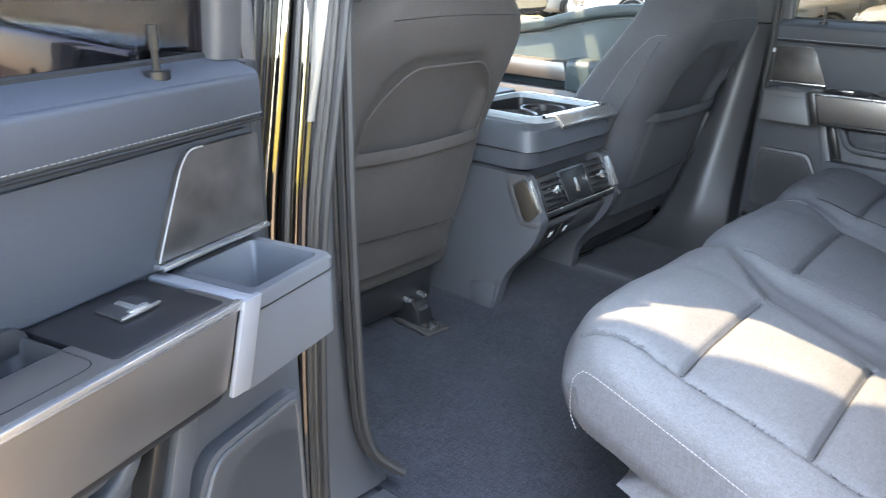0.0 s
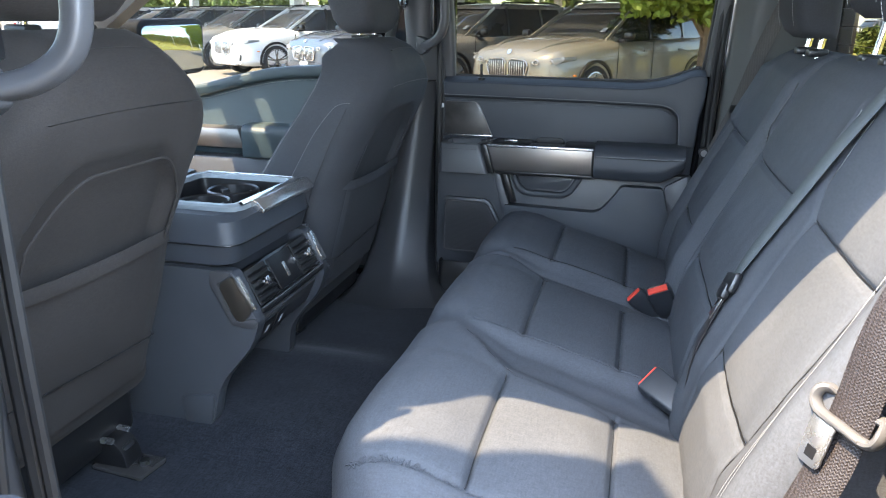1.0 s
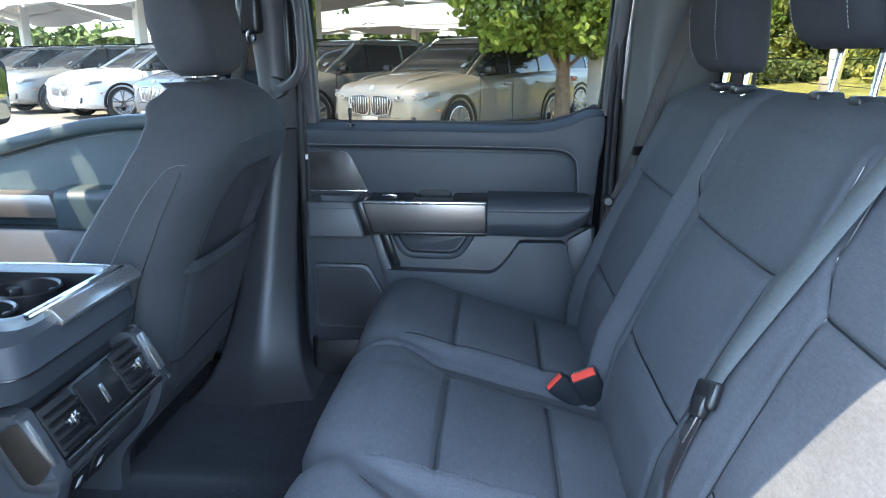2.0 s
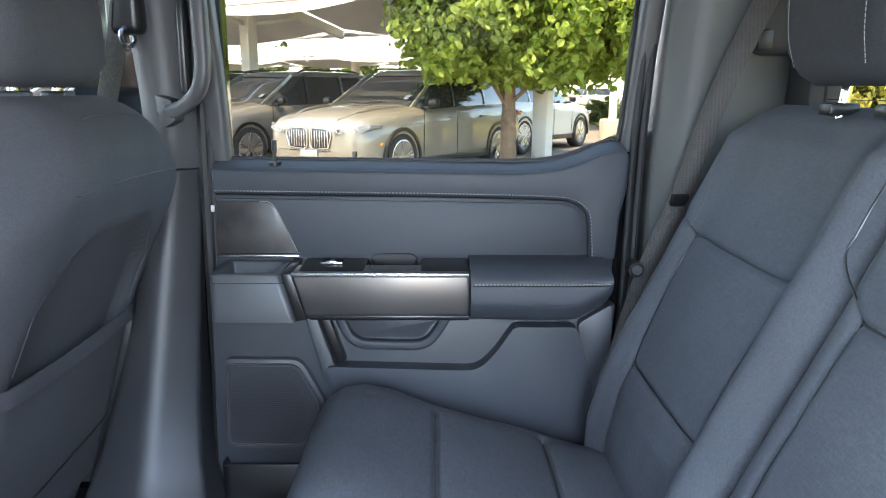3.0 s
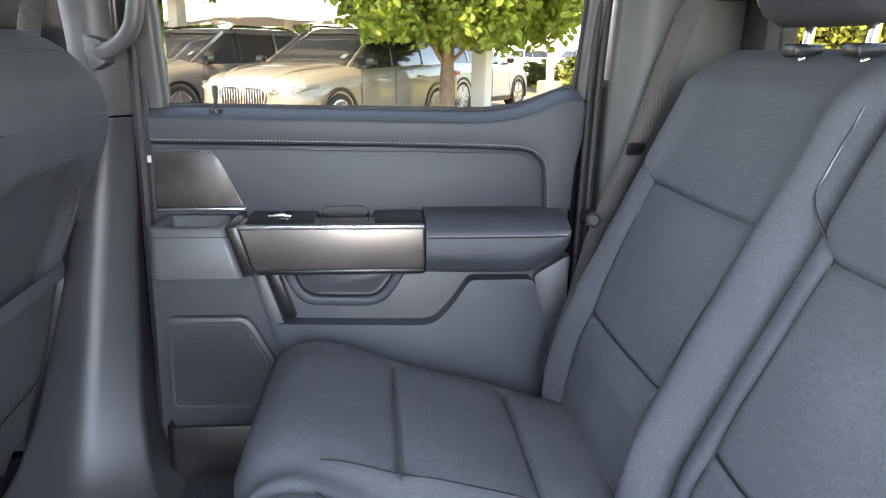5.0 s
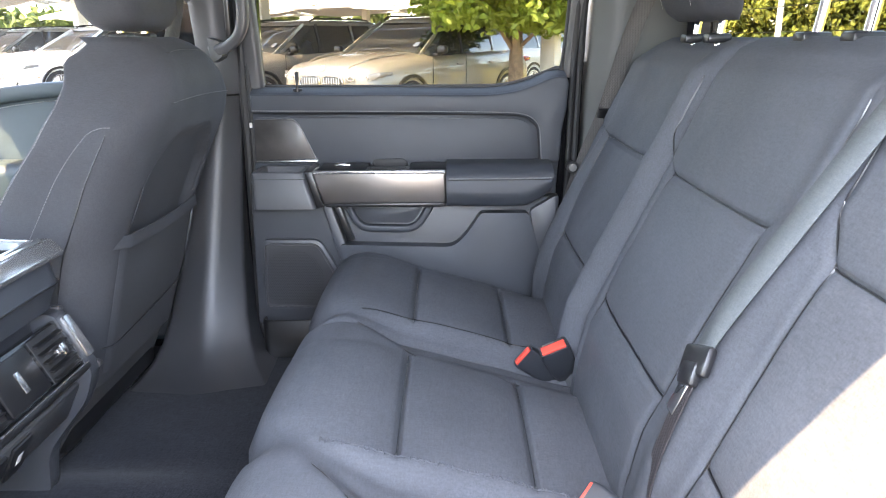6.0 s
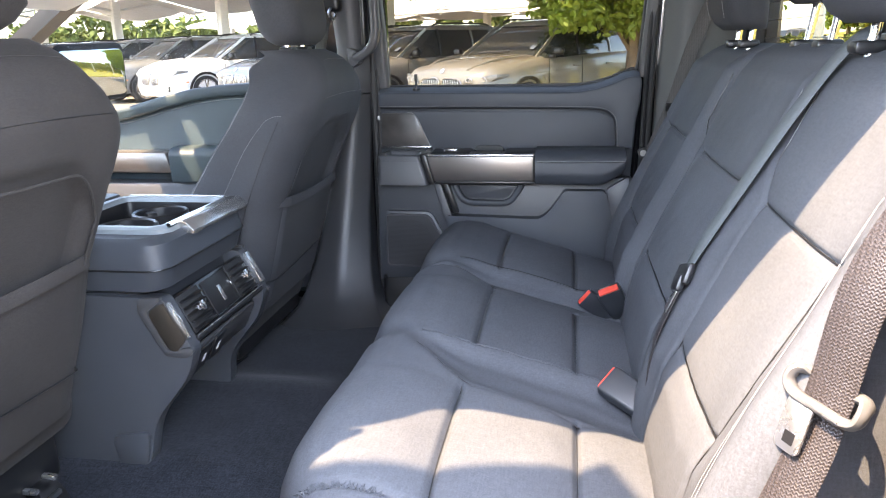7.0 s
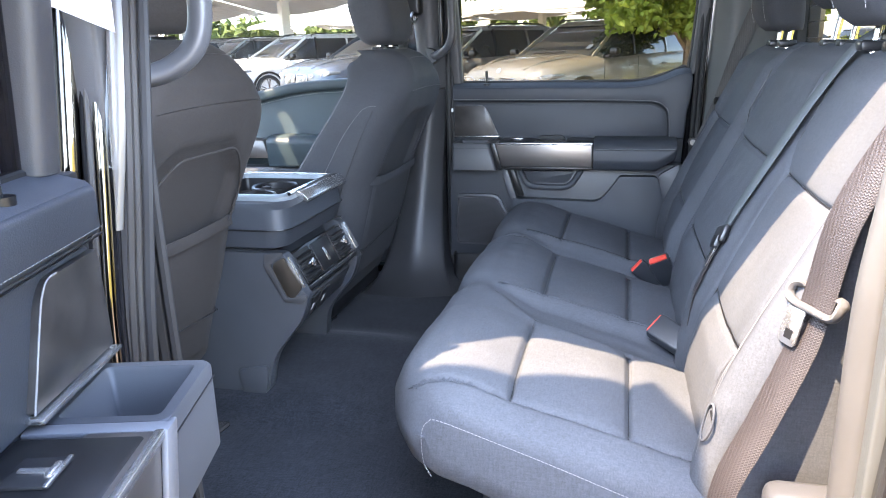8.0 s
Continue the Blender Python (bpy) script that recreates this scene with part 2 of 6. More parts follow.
def box(x0, x1, y0, y1, z0, z1, r=0.004, seg=2, turn=None):
    bm = bmesh.new()
    bmesh.ops.create_cube(bm, size=1)
    bmesh.ops.transform(bm, matrix=Matrix.Translation(((x0 + x1) / 2, (y0 + y1) / 2, (z0 + z1) / 2)) @ Matrix.Diagonal((abs(x1 - x0), abs(y1 - y0), abs(z1 - z0), 1)), verts=bm.verts)
    if r:
        bmesh.ops.bevel(bm, geom=bm.edges[:], offset=r, segments=seg, profile=0.5, affect="EDGES", clamp_overlap=True)
    if turn is not None:
        bmesh.ops.transform(bm, matrix=turn, verts=bm.verts)
    return bm


def join(*parts):
    out = bmesh.new()
    for b in parts:
        me = bpy.data.meshes.new("tmp")
        b.to_mesh(me)
        b.free()
        out.from_mesh(me)
        bpy.data.meshes.remove(me)
    return out


def moved(bm, m):
    bmesh.ops.transform(bm, matrix=m, verts=bm.verts)
    return bm


def prism(poly, a, b, axis="y", r=0.004, seg=2):
    """A flat outline pulled out to a thickness. axis y: the outline lies in x, z; x: in y, z; z: in x, y."""
    bm = bmesh.new()

    def at(u, v, w):
        return {"y": (u, w, v), "x": (w, u, v), "z": (u, v, w)}[axis]

    lo = [bm.verts.new(at(u, v, a)) for u, v in poly]
    hi = [bm.verts.new(at(u, v, b)) for u, v in poly]
    bm.faces.new(lo)
    bm.faces.new(hi)
    n = len(poly)
    for i in range(n):
        bm.faces.new((lo[i], lo[(i + 1) % n], hi[(i + 1) % n], hi[i]))
    bmesh.ops.recalc_face_normals(bm, faces=bm.faces)
    if r:
        bmesh.ops.bevel(bm, geom=bm.edges[:], offset=r, segments=seg, profile=0.5, affect="EDGES", clamp_overlap=True)
    return bm


def round_poly(poly, r, n=5):
    """The outline with its corners rounded by r (one number, or one a corner)."""
    out = []
    k = len(poly)
    for i in range(k):
        p, a, b = Vector(poly[i]), Vector(poly[i - 1]), Vector(poly[(i + 1) % k])
        ri = r[i] if isinstance(r, (list, tuple)) else r
        if ri <= 0:
            out.append(tuple(p))
            continue
        d = min(ri, (a - p).length * 0.49, (b - p).length * 0.49)
        p0, p1 = p + (a - p).normalized() * d, p + (b - p).normalized() * d
        for j in range(n + 1):
            t = j / n
            out.append(tuple(p0 * (1 - t) ** 2 + p * 2 * t * (1 - t) + p1 * t * t))
    return out


def loft(rings, caps=True, closed=True):
    bm = bmesh.new()
    rows = [[bm.verts.new(p) for p in ring] for ring in rings]
    n = len(rows[0])
    for a, b in zip(rows, rows[1:]):
        for i in range(n if closed else n - 1):
            j = (i + 1) % n
            bm.faces.new((a[i], a[j], b[j], b[i]))
    if caps and closed:
        bm.faces.new(rows[0])
        bm.faces.new(rows[-1])
    return bm


def spline(points, n=8):
    """A smooth way through the points."""
    pts = [Vector(p) for p in points]
    out = []
    for i in range(len(pts) - 1):
        p0, p1, p2, p3 = pts[max(i - 1, 0)], pts[i], pts[i + 1], pts[min(i + 2, len(pts) - 1)]
        for j in range(n):
            t = j / n
            out.append(0.5 * ((2 * p1) + (p2 - p0) * t + (2 * p0 - 5 * p1 + 4 * p2 - p3) * t * t + (3 * p1 - p0 - 3 * p2 + p3) * t ** 3))
    out.append(pts[-1])
    return out


def sweep(path, section, up=(0, 0, 1)):
    """A section (list of side, height pairs) drawn along a path."""
    path = [Vector(p) for p in path]
    rings = []
    for i, p in enumerate(path):
        d = (path[min(i + 1, len(path) - 1)] - path[max(i - 1, 0)]).normalized()
        u = Vector(up)
        s = d.cross(u)
        s = s.normalized() if s.length > 1e-5 else Vector((1, 0, 0))
        h = s.cross(d).normalized()
        rings.append([p + s * a + h * b for a, b in section])
    return loft(rings)


def disc(r, n=8):
    return [(r * math.cos(2 * math.pi * i / n), r * math.sin(2 * math.pi * i / n)) for i in range(n)]


def tube(path, r, n=8, up=(0, 0, 1)):
    return sweep(path, disc(r, n), up)


def slab(w, t, e=0.0006):
    return [(-w / 2, -t / 2), (w / 2, -t / 2), (w / 2 + e, 0), (w / 2, t / 2), (-w / 2, t / 2), (-w / 2 - e, 0)]


def stitches(path, gap=0.007, length=0.0045, r=0.0007, up=(0, 0, 1)):
    """A row of short threads along a path."""
    path = [Vector(p) for p in path]
    out = bmesh.new()
    left = 0.0
    for a, b in zip(path, path[1:]):
        d = (b - a).length
        if d < 1e-6:
            continue
        w = (b - a) / d
        u = Vector(up)
        s = w.cross(u).normalized() if w.cross(u).length > 1e-4 else Vector((1, 0, 0))
        h = s.cross(w)
        t = left
        while t < d:
            p = a + w * t
            q = p + w * length
            v = [out.verts.new(x) for x in (p - s * r, p + h * r, p + s * r, q - s * r, q + h * r, q + s * r)]
            for f in ((0, 1, 4, 3), (1, 2, 5, 4), (2, 0, 3, 5), (0, 2, 1), (3, 4, 5)):
                out.faces.new([v[i] for i in f])
            t += gap
        left = t - d
    return out


def smooth_step(a, b, x):
    t = min(1.0, max(0.0, (x - a) / (b - a)))
    return t * t * (3 - 2 * t)


def dip(d, w):
    return math.exp(-(d / w) ** 2)


def tip(rx, ry, rz):
    return Euler((radians(rx), radians(ry), radians(rz))).to_matrix().to_4x4()


# ---- cab shell ----
FLOOR = 0.90


def floor_height(x, y):
    tunnel = 0.035 * (1 - smooth_step(0.16, 0.30, abs(y))) * (1 - smooth_step(0.05, 0.30, x))
    return FLOOR + tunnel + 0.003 * noise.noise(Vector((x * 7, y * 7, 0)))


cab_floor = loft([[(x, y, floor_height(x, y)) for y in [-0.80 + 0.04 * j for j in range(41)]] for x in [-1.5 + 0.04 * i for i in range(69)]], caps=False, closed=False)
g = bmesh.ops.extrude_face_region(cab_floor, geom=cab_floor.faces[:])
bmesh.ops.translate(cab_floor, verts=[v for v in g["geom"] if isinstance(v, bmesh.types.BMVert)], vec=(0, 0, -0.03))
solo("floor", cab_floor, CARPET, "black pile carpet covering the truck cab floor", "floor", kind="structure")

# roof with rails, front header and rear header
near_edge = [(-0.655, -0.78), (0.08, -0.868), (0.135, -0.856), (0.217, -0.800), (0.254, -0.745), (0.287, -0.712), (0.44, -0.687), (0.567, -0.660), (0.80, -0.640), (1.24, -0.640)]
roof = join(box(-0.655, 1.25, -0.60, 0.72, 1.965, 2.02, 0.02), prism(near_edge + [(1.24, -0.56), (-0.655, -0.56)], 1.935, 2.0, "z", 0.006), box(-0.655, 1.24, 0.66, 0.757, 1.935, 2.01, 0.02))
solo("ceiling", roof, LINER, "pale grey cloth headliner under the cab roof", "ceiling", kind="structure")
solo("roof_panel", prism([(x, y + 0.012) for x, y in near_edge] + [(1.24, 0.775), (-0.655, 0.775)], 2.022, 2.04, "z", 0.004), BODY, "black painted truck roof panel over the cab", "roof", kind="structure")

# back wall of the cab with the window opening
back = join(box(1.18, 1.24, -0.86, 0.86, 0.80, 1.62, 0.01), box(1.18, 1.24, -0.86, -0.73, 1.622, 1.92, 0.01), box(1.18, 1.24, 0.73, 0.86, 1.622, 1.92, 0.01), box(1.18, 1.24, -0.86, 0.86, 1.902, 2.0, 0.01))
solo("wall_back", back, DARK_TRIM, "dark plastic trim round the rear cab window", "wall", kind="structure")
rear_window = thing("window_1", (1.21, 0, 1.62), "rear cab window with thin heater lines", "window", kind="structure")
pane = part("pane", box(1.205, 1.21, -0.73, 0.73, 1.62, 1.905, 0), TINTED, rear_window)
pane.visible_shadow = False
for i in range(6):
    z = 1.655 + i * 0.042
    part("heater_line", box(1.2025, 1.2035, -0.71, 0.71, z, z + 0.0012, 0), BLACK, rear_window)

# front end of the cab: scuttle, dash wall and screen
solo("wall_front", join(box(-1.52, -1.46, -0.86, 0.86, 0.80, 1.45, 0.01), box(-1.46, -1.05, -0.82, 0.82, 1.15, 1.42, 0.05)), PLASTIC, "dark plastic dashboard closing the front of the cab", "wall", kind="structure")
screen = prism([(-1.46, 1.45), (-0.66, 1.985), (-0.655, 1.98), (-1.455, 1.445)], -0.74, 0.74, "y", 0)
screen_ob = solo("window_2", screen, GLASS, "raked clear windscreen", "window", kind="structure")
screen_ob.visible_shadow = False
for s in (-1, 1):
    rings = [[(x + a, s * (y + b), z) for a, b in ((-0.04, 0), (0.04, 0), (0.04, 0.07), (-0.04, 0.07))] for x, y, z in ((-1.45, 0.79, 1.40), (-1.05, 0.78, 1.70), (-0.64, 0.76, 1.97))]
    solo("wall_windscreen_pillar", loft(rings), BLACK, "dark raked pillar beside the windscreen", "pillar", kind="structure")


def door_pillar(side, name):
    """The pillar between front and rear doors: a narrow upper trim and a lower trim that flares into the sill."""
    ob = thing(name, (0.07, side * 0.85, FLOOR), "dark moulded plastic trim on the pillar between the doors", "pillar", kind="structure")

    def ring(z, x0, x1, inner, outer):
        ridge = x0 + 0.56 * (x1 - x0)
        pts = round_poly([(x0, inner + 0.014), (ridge, inner - 0.004), (x1 + 0.012, min(0.872, inner + 0.046)), (x1 + 0.004, outer), (x0 + 0.01, outer)], [0.02, 0.026, 0.010, 0.006, 0.008], 5)
        return [(x, side * y, z) for x, y in pts]

    rows = ((1.562, 0.034, 0.108, 0.842), (1.45, 0.015, 0.103, 0.822), (1.325, -0.005, 0.099, 0.800), (1.20, -0.03, 0.098, 0.775), (1.115, -0.05, 0.101, 0.752), (1.03, -0.07, 0.108, 0.722), (0.97, -0.085, 0.120, 0.690), (0.935, -0.10, 0.137, 0.655), (0.91, -0.12, 0.160, 0.615), (0.893, -0.14, 0.185, 0.57))
    if side < 0:
        rows = [(z, a, 0.10 + (b - 0.10) * 0.3, 0.842 - (0.842 - c) * 0.35) for z, a, b, c in rows]
    part("lower_trim", loft([ring(z, a, b, c, 0.905) for z, a, b, c in rows]), PILLAR_PLASTIC, ob)
    rows = ((1.566, 0.026, 0.112, 0.836), (1.70, 0.020, 0.116, 0.832), (1.85, 0.012, 0.122, 0.815), (1.97, 0.0, 0.13, 0.78))
    part("upper_trim", loft([ring(z, a, b, c, 0.905) for z, a, b, c in rows]), GREY_PLASTIC, ob)
    # grab handle with its two feet
    way = spline([(0.075, side * 0.835, 1.672), (0.095, side * 0.808, 1.672), (0.125, side * 0.785, 1.680), (0.155, side * 0.770, 1.704), (0.168, side * 0.765, 1.742), (0.168, side * 0.765, 1.80), (0.166, side * 0.765, 1.86), (0.150, side * 0.775, 1.905), (0.11, side * 0.80, 1.93)], 6)
    part("grab_handle", sweep(way, round_poly([(-0.013, -0.014), (0.013, -0.014), (0.013, 0.014), (-0.013, 0.014)], 0.010, 4), (0, side, 0.2)), GREY_PLASTIC, ob, "curved dark grab handle")
    part("handle_foot", prism(round_poly([(0.072, 1.700), (0.100, 1.690), (0.106, 1.655), (0.080, 1.640)], 0.006, 3), side * 0.795, side * 0.845, "y", 0.006), GREY_PLASTIC, ob)
    part("handle_recess", box(0.112, 0.124, side * 0.812, side * 0.850, 1.70, 1.90, 0.004), BLACK, ob)
    for x, w in ((0.128, 0.010), (0.142, 0.007)):
        part("door_seal", tube(spline([(x + 0.035, side * 0.80, 0.93), (x + 0.004, side * 0.845, 1.0), (x, side * 0.862, 1.2), (x, side * 0.868, 1.6), (x + 0.01, side * 0.86, 1.9)], 6), w, 8, (0, 1, 0)), RUBBER, ob)
    back = 0.16 if side > 0 else 0.07
    skin = ((0.86, -0.12), (1.2, -0.12), (1.50, -0.12), (1.53, -0.12 if side > 0 else -0.02), (1.98, -0.12 if side > 0 else -0.02))
    part("outer_skin", loft([[(x, side * y, z) for x, y in ((front, 0.91), (back, 0.91), (back, 0.955), (front, 0.955))] for z, front in skin]), BODY, ob)
    return ob


door_pillar(1, "trim_door_pillar")
near_pillar = door_pillar(-1, "trim_door_pillar")
near_pillar.location += Vector((0.026, 0.016, 0.005))


def rear_pillar(side):
    """The trim behind the rear door, leaning back with the seat."""
    ob = thing("trim_rear_pillar", (1.0, side * 0.86, FLOOR), "dark moulded trim panel behind the rear door", "pillar", kind="structure")

    def ring(z, x0, x1, inner):
        pts = round_poly([(x0, inner + 0.03), (x0 + 0.05, inner), (x1, inner), (x1, 0.905), (x0, 0.905)], [0.01, 0.02, 0.004, 0.004, 0.004], 4)
        return [(x, side * y, z) for x, y in pts]

    rows = ((0.86, 0.925, 1.179, 0.775), (1.08, 0.945, 1.179, 0.79), (1.20, 0.953, 1.179, 0.805), (1.35, 0.956, 1.179, 0.82), (1.50, 0.958, 1.179, 0.825), (1.60, 0.960, 1.179, 0.82), (1.82, 0.968, 1.179, 0.79), (1.97, 0.975, 1.179, 0.75))
    part("side_trim", loft([ring(*r) for r in rows]), SIDE_TRIM, ob)
    if side < 0:
        part("edge_bar", tube(spline([(0.955, -0.862, 0.90), (0.955, -0.866, 1.10), (0.954, -0.866, 1.30), (0.956, -0.862, 1.45), (0.968, -0.856, 1.56), (0.985, -0.846, 1.70), (1.0, -0.83, 1.93)], 6), 0.019, 12, (0, 1, 0)), SUNLIT_EDGE, ob, "rounded grey pillar edge with sunlight in its colour")
    for dx, w in ((-0.013, 0.008), (-0.028, 0.007))[:2 if side > 0 else 0]:
        part("door_seal", tube(spline([(0.915 + dx, side * 0.83, 0.93), (0.938 + dx, side * 0.85, 1.12), (0.950 + dx, side * 0.86, 1.30), (0.955 + dx, side * 0.862, 1.52), (0.958 + dx, side * 0.858, 1.66), (0.970 + dx, side * 0.845, 1.92)], 6), w, 8, (0, 1, 0)), RUBBER, ob)
    part("outer_skin", loft([[(x, side * y, z) for x, y in ((0.95 + d, 0.91), (1.29, 0.91), (1.29, 0.955), (0.95 + d, 0.955))] for z, d in (((0.80, -0.06), (1.2, -0.034), (1.5, -0.009), (1.64, 0.002), (1.98, 0.03)) if side > 0 else ((0.80, -0.02), (1.4, 0.02), (1.98, 0.05)))]), BODY, ob)
    return ob


rear_pillar(1)
rear_pillar(-1)

for s in (-1, 1):
    sill = join(box(-1.45, 1.14, s * 0.79, s * 0.93, 0.80, 0.885, 0.012), box(0.17, 0.90, s * 0.785, s * 0.87, 0.875, 0.897, 0.006))
    solo("trim_sill", sill, PLASTIC, "dark plastic step trim along the door sill", "sill", kind="structure")


def tray(x0, x1, y0, y1, z0, z1, wall, depth, r=0.015, slant=0.0):
    """An open box with rounded walls."""
    def ring(i, z):
        return [(x, y, z) for x, y in round_poly([(x0 + i, y0 + i), (x1 - i + slant, y0 + i), (x1 - i, y1 - i), (x0 + i, y1 - i)], max(0.003, r - i * 0.5), 4)]
    return loft([ring(0, z0), ring(0, z1 - 0.004), ring(0.003, z1), ring(wall - 0.003, z1), ring(wall, z1 - 0.004), ring(wall + 0.006, z1 - depth)])


def rear_door(name, m, label, front=False):
    """A rear door as it hangs closed on the far side (inner face towards -y); m then carries it to its place."""
    ob = thing(name, (0, 0, 0), label, "car door")

    def put(nm, bm, mat, parent=None, lab=""):
        return part(nm, moved(bm, m), mat, parent or ob, lab)

    belt = [(0.150, 1.567), (0.45, 1.565), (0.70, 1.562), (0.74, 1.563), (0.79, 1.570), (0.832, 1.583), (0.868, 1.599), (0.893, 1.604), (0.911, 1.602)]
    side = [(0.917, 1.590), (0.914, 1.53), (0.904, 1.480), (0.900, 1.395), (0.890, 1.20), (0.880, 0.975), (0.14, 0.975)]
    put("shell", prism([(0.13, 0.86), (0.90, 0.86), (0.92, 1.2), (0.945, 1.5), (0.955, 1.64), (0.87, 1.60), (0.75, 1.568), (0.13, 1.568)], 0.885, 0.99, "y", 0.01), BODY)
    put("door_card", prism(belt + side, 0.852, 0.884, "y", 0.003), VINYL)
    # the sill slopes up from the roll to the foot of the glass
    edge = [(x, z) for x, z in belt]
    rings = [[(x, 0.836, z - 0.012), (x, 0.8365, z - 0.002), (x, 0.842, z + 0.003), (x, 0.883, z + 0.0145), (x, 0.883, z - 0.012)] for x, z in edge]
    put("belt_sill", loft(rings), VINYL)
    roll = belt + [(0.917, 1.590), (0.914, 1.53), (0.904, 1.480), (0.900, 1.398), (0.851, 1.398), (0.8455, 1.472), (0.838, 1.492), (0.824, 1.505), (0.800, 1.511), (0.63, 1.5155), (0.47, 1.518), (0.150, 1.521)]
    put("upper_roll", prism(roll, 0.832, 0.862, "y", 0.007, 3), VINYL)
    seam = [(0.155, 0.8308, 1.5275), (0.47, 0.8308, 1.5245), (0.63, 0.8308, 1.5225), (0.768, 0.8308, 1.5195), (0.812, 0.8308, 1.514), (0.837, 0.8308, 1.500), (0.849, 0.8308, 1.476), (0.855, 0.8308, 1.402)]
    put("stitching", stitches(spline(seam, 6), 0.0065, 0.0042, 0.0006 if front else 0.0012, (0, -1, 0)), DIM_THREAD if front else THREAD, None, "pale grey stitching")
    put("seam_line", tube(spline([(x - 0.006 * (z < 1.51), y + 0.0008, z - 0.0065 * (z > 1.49)) for x, y, z in seam], 6), 0.0014, 5, (0, 1, 0)), BLACK)
    inset = round_poly([(0.16, 1.511), (0.80, 1.503), (0.834, 1.485), (0.837, 1.40), (0.16, 1.40)], [0.006, 0.03, 0.02, 0.006, 0.006], 4)
    put("inset_panel", prism(inset, 0.8455, 0.858, "y", 0.005, 2), VINYL)
    put("inlay", prism(round_poly([(0.156, 1.506), (0.250, 1.506), (0.266, 1.491), (0.302, 1.409), (0.153, 1.408)], [0.003, 0.02, 0.02, 0.003, 0.003], 3), 0.838, 0.850, "y", 0.002), DARK_WOOD, None, "dark glossy stone-effect inlay")
    put("inlay_rim", tube(spline([(0.235, 0.838, 1.5066), (0.251, 0.838, 1.5055), (0.262, 0.838, 1.496), (0.272, 0.838, 1.478), (0.303, 0.838, 1.409)], 4), 0.0009, 5, (0, 1, 0)), THREAD)
    put("inlay_trim", box(0.153, 0.306, 0.830, 0.846, 1.4025, 1.407, 0.0012), SILVER, None, "thin silver line")
    # cup-shaped pull at the front of the armrest
    cup = tray(0.164, 0.300, 0.732, 0.850, 1.306, 1.393, 0.016, 0.058, 0.014)
    for v in cup.verts:
        if v.co.x > 0.25:
            v.co.x += (1.393 - v.co.z) * 0.29 - 0.010
    # the open door's cup sits a little shallower
    less = 0.006 if front else 0.0
    for v in cup.verts:
        v.co.y += less * smooth_step(0.80, 0.745, v.co.y)
    put("pull_cup", cup, CUP_PLASTIC)
    put("parting_line", box(0.170, 0.296, 0.7312 + less, 0.733 + less, 1.3775, 1.3787, 0), BLACK)
    # the open door's edge is pale: the light on it put into the colour
    put("cup_edge", join(box(0.293, 0.309, 0.729 + less, 0.850, 1.3905, 1.3965, 0.002), prism([(0.291 - less, 1.396), (0.309, 1.396), (0.334, 1.312), (0.316 - less, 1.310)], 0.7275 + less, 0.7335 + less, "y", 0.002)), LIT_CUP_EDGE if front else BLACK, None, "edge beside the cup")
    # metal-look strip with a bright top edge
    strip = [(0.307, 1.397), (0.622, 1.397), (0.622, 1.318), (0.331, 1.317)]
    put("strip", prism(strip, 0.732 + less, 0.80, "y", 0.006, 3), BRONZE, None, "satin bronze metal strip")
    put("strip_edge", prism([(0.307, 1.397), (0.620, 1.397), (0.620, 1.3895), (0.310, 1.3895)], 0.7295 + less, 0.738 + less, "y", 0.0015), SILVER, None, "bright polished edge")
    put("strip_foot", prism([(0.331, 1.318), (0.622, 1.319), (0.622, 1.309), (0.338, 1.309)], 0.737 + less, 0.80, "y", 0.003), BLACK)
    put("switch_panel", box(0.316, 0.436, 0.745, 0.850, 1.372, 1.3985, 0.006), BLACK)
    put("window_switch", box(0.352, 0.390, 0.790, 0.822, 1.3985, 1.4015, 0.001), RUBBER)
    put("switch_lever", join(box(0.352, 0.392, 0.786, 0.7895, 1.4005, 1.4035, 0.001), box(0.362, 0.382, 0.788, 0.794, 1.399, 1.4055, 0.002), box(0.369, 0.375, 0.792, 0.816, 1.400, 1.4040, 0.001)), SILVER, None, "bright switch lever")
    put("pull_recess", tray(0.440, 0.528, 0.752, 0.850, 1.334, 1.3975, 0.005, 0.05, 0.015), RUBBER)
    put("recess_back", prism(round_poly([(0.434, 1.385), (0.442, 1.407), (0.521, 1.408), (0.531, 1.386)], 0.012, 4), 0.838, 0.852, "y", 0.003), RUBBER)
    put("rest_bridge", box(0.532, 0.626, 0.745, 0.85, 1.354, 1.3995, 0.009), BLACK)

    # padded armrest
    def pad_ring(x, lo):
        pts = round_poly([(0.746, lo), (0.730, lo + 0.03), (0.734, 1.388), (0.772, 1.405), (0.858, 1.405), (0.858, lo)], [0.012, 0.01, 0.02, 0.02, 0.004, 0.004], 4)
        return [(x, y, z) for y, z in pts]
    rows = ((0.623, 1.308), (0.70, 1.306), (0.785, 1.306), (0.812, 1.308), (0.840, 1.322), (0.866, 1.340), (0.874, 1.352))
    put("armrest", loft([pad_ring(x, lo) for x, lo in rows]), VINYL)
    put("stitching", stitches([(0.63, 0.7318, 1.3765), (0.80, 0.7318, 1.3765), (0.870, 0.7318, 1.378)], 0.0065, 0.0042, 0.0012, (0, -1, 0)), THREAD, None, "pale grey stitching")
    put("seam_line", tube([(0.626, 0.7312, 1.3735), (0.80, 0.7312, 1.3735), (0.872, 0.7312, 1.375)], 0.0010, 5, (0, 1, 0)), BLACK)
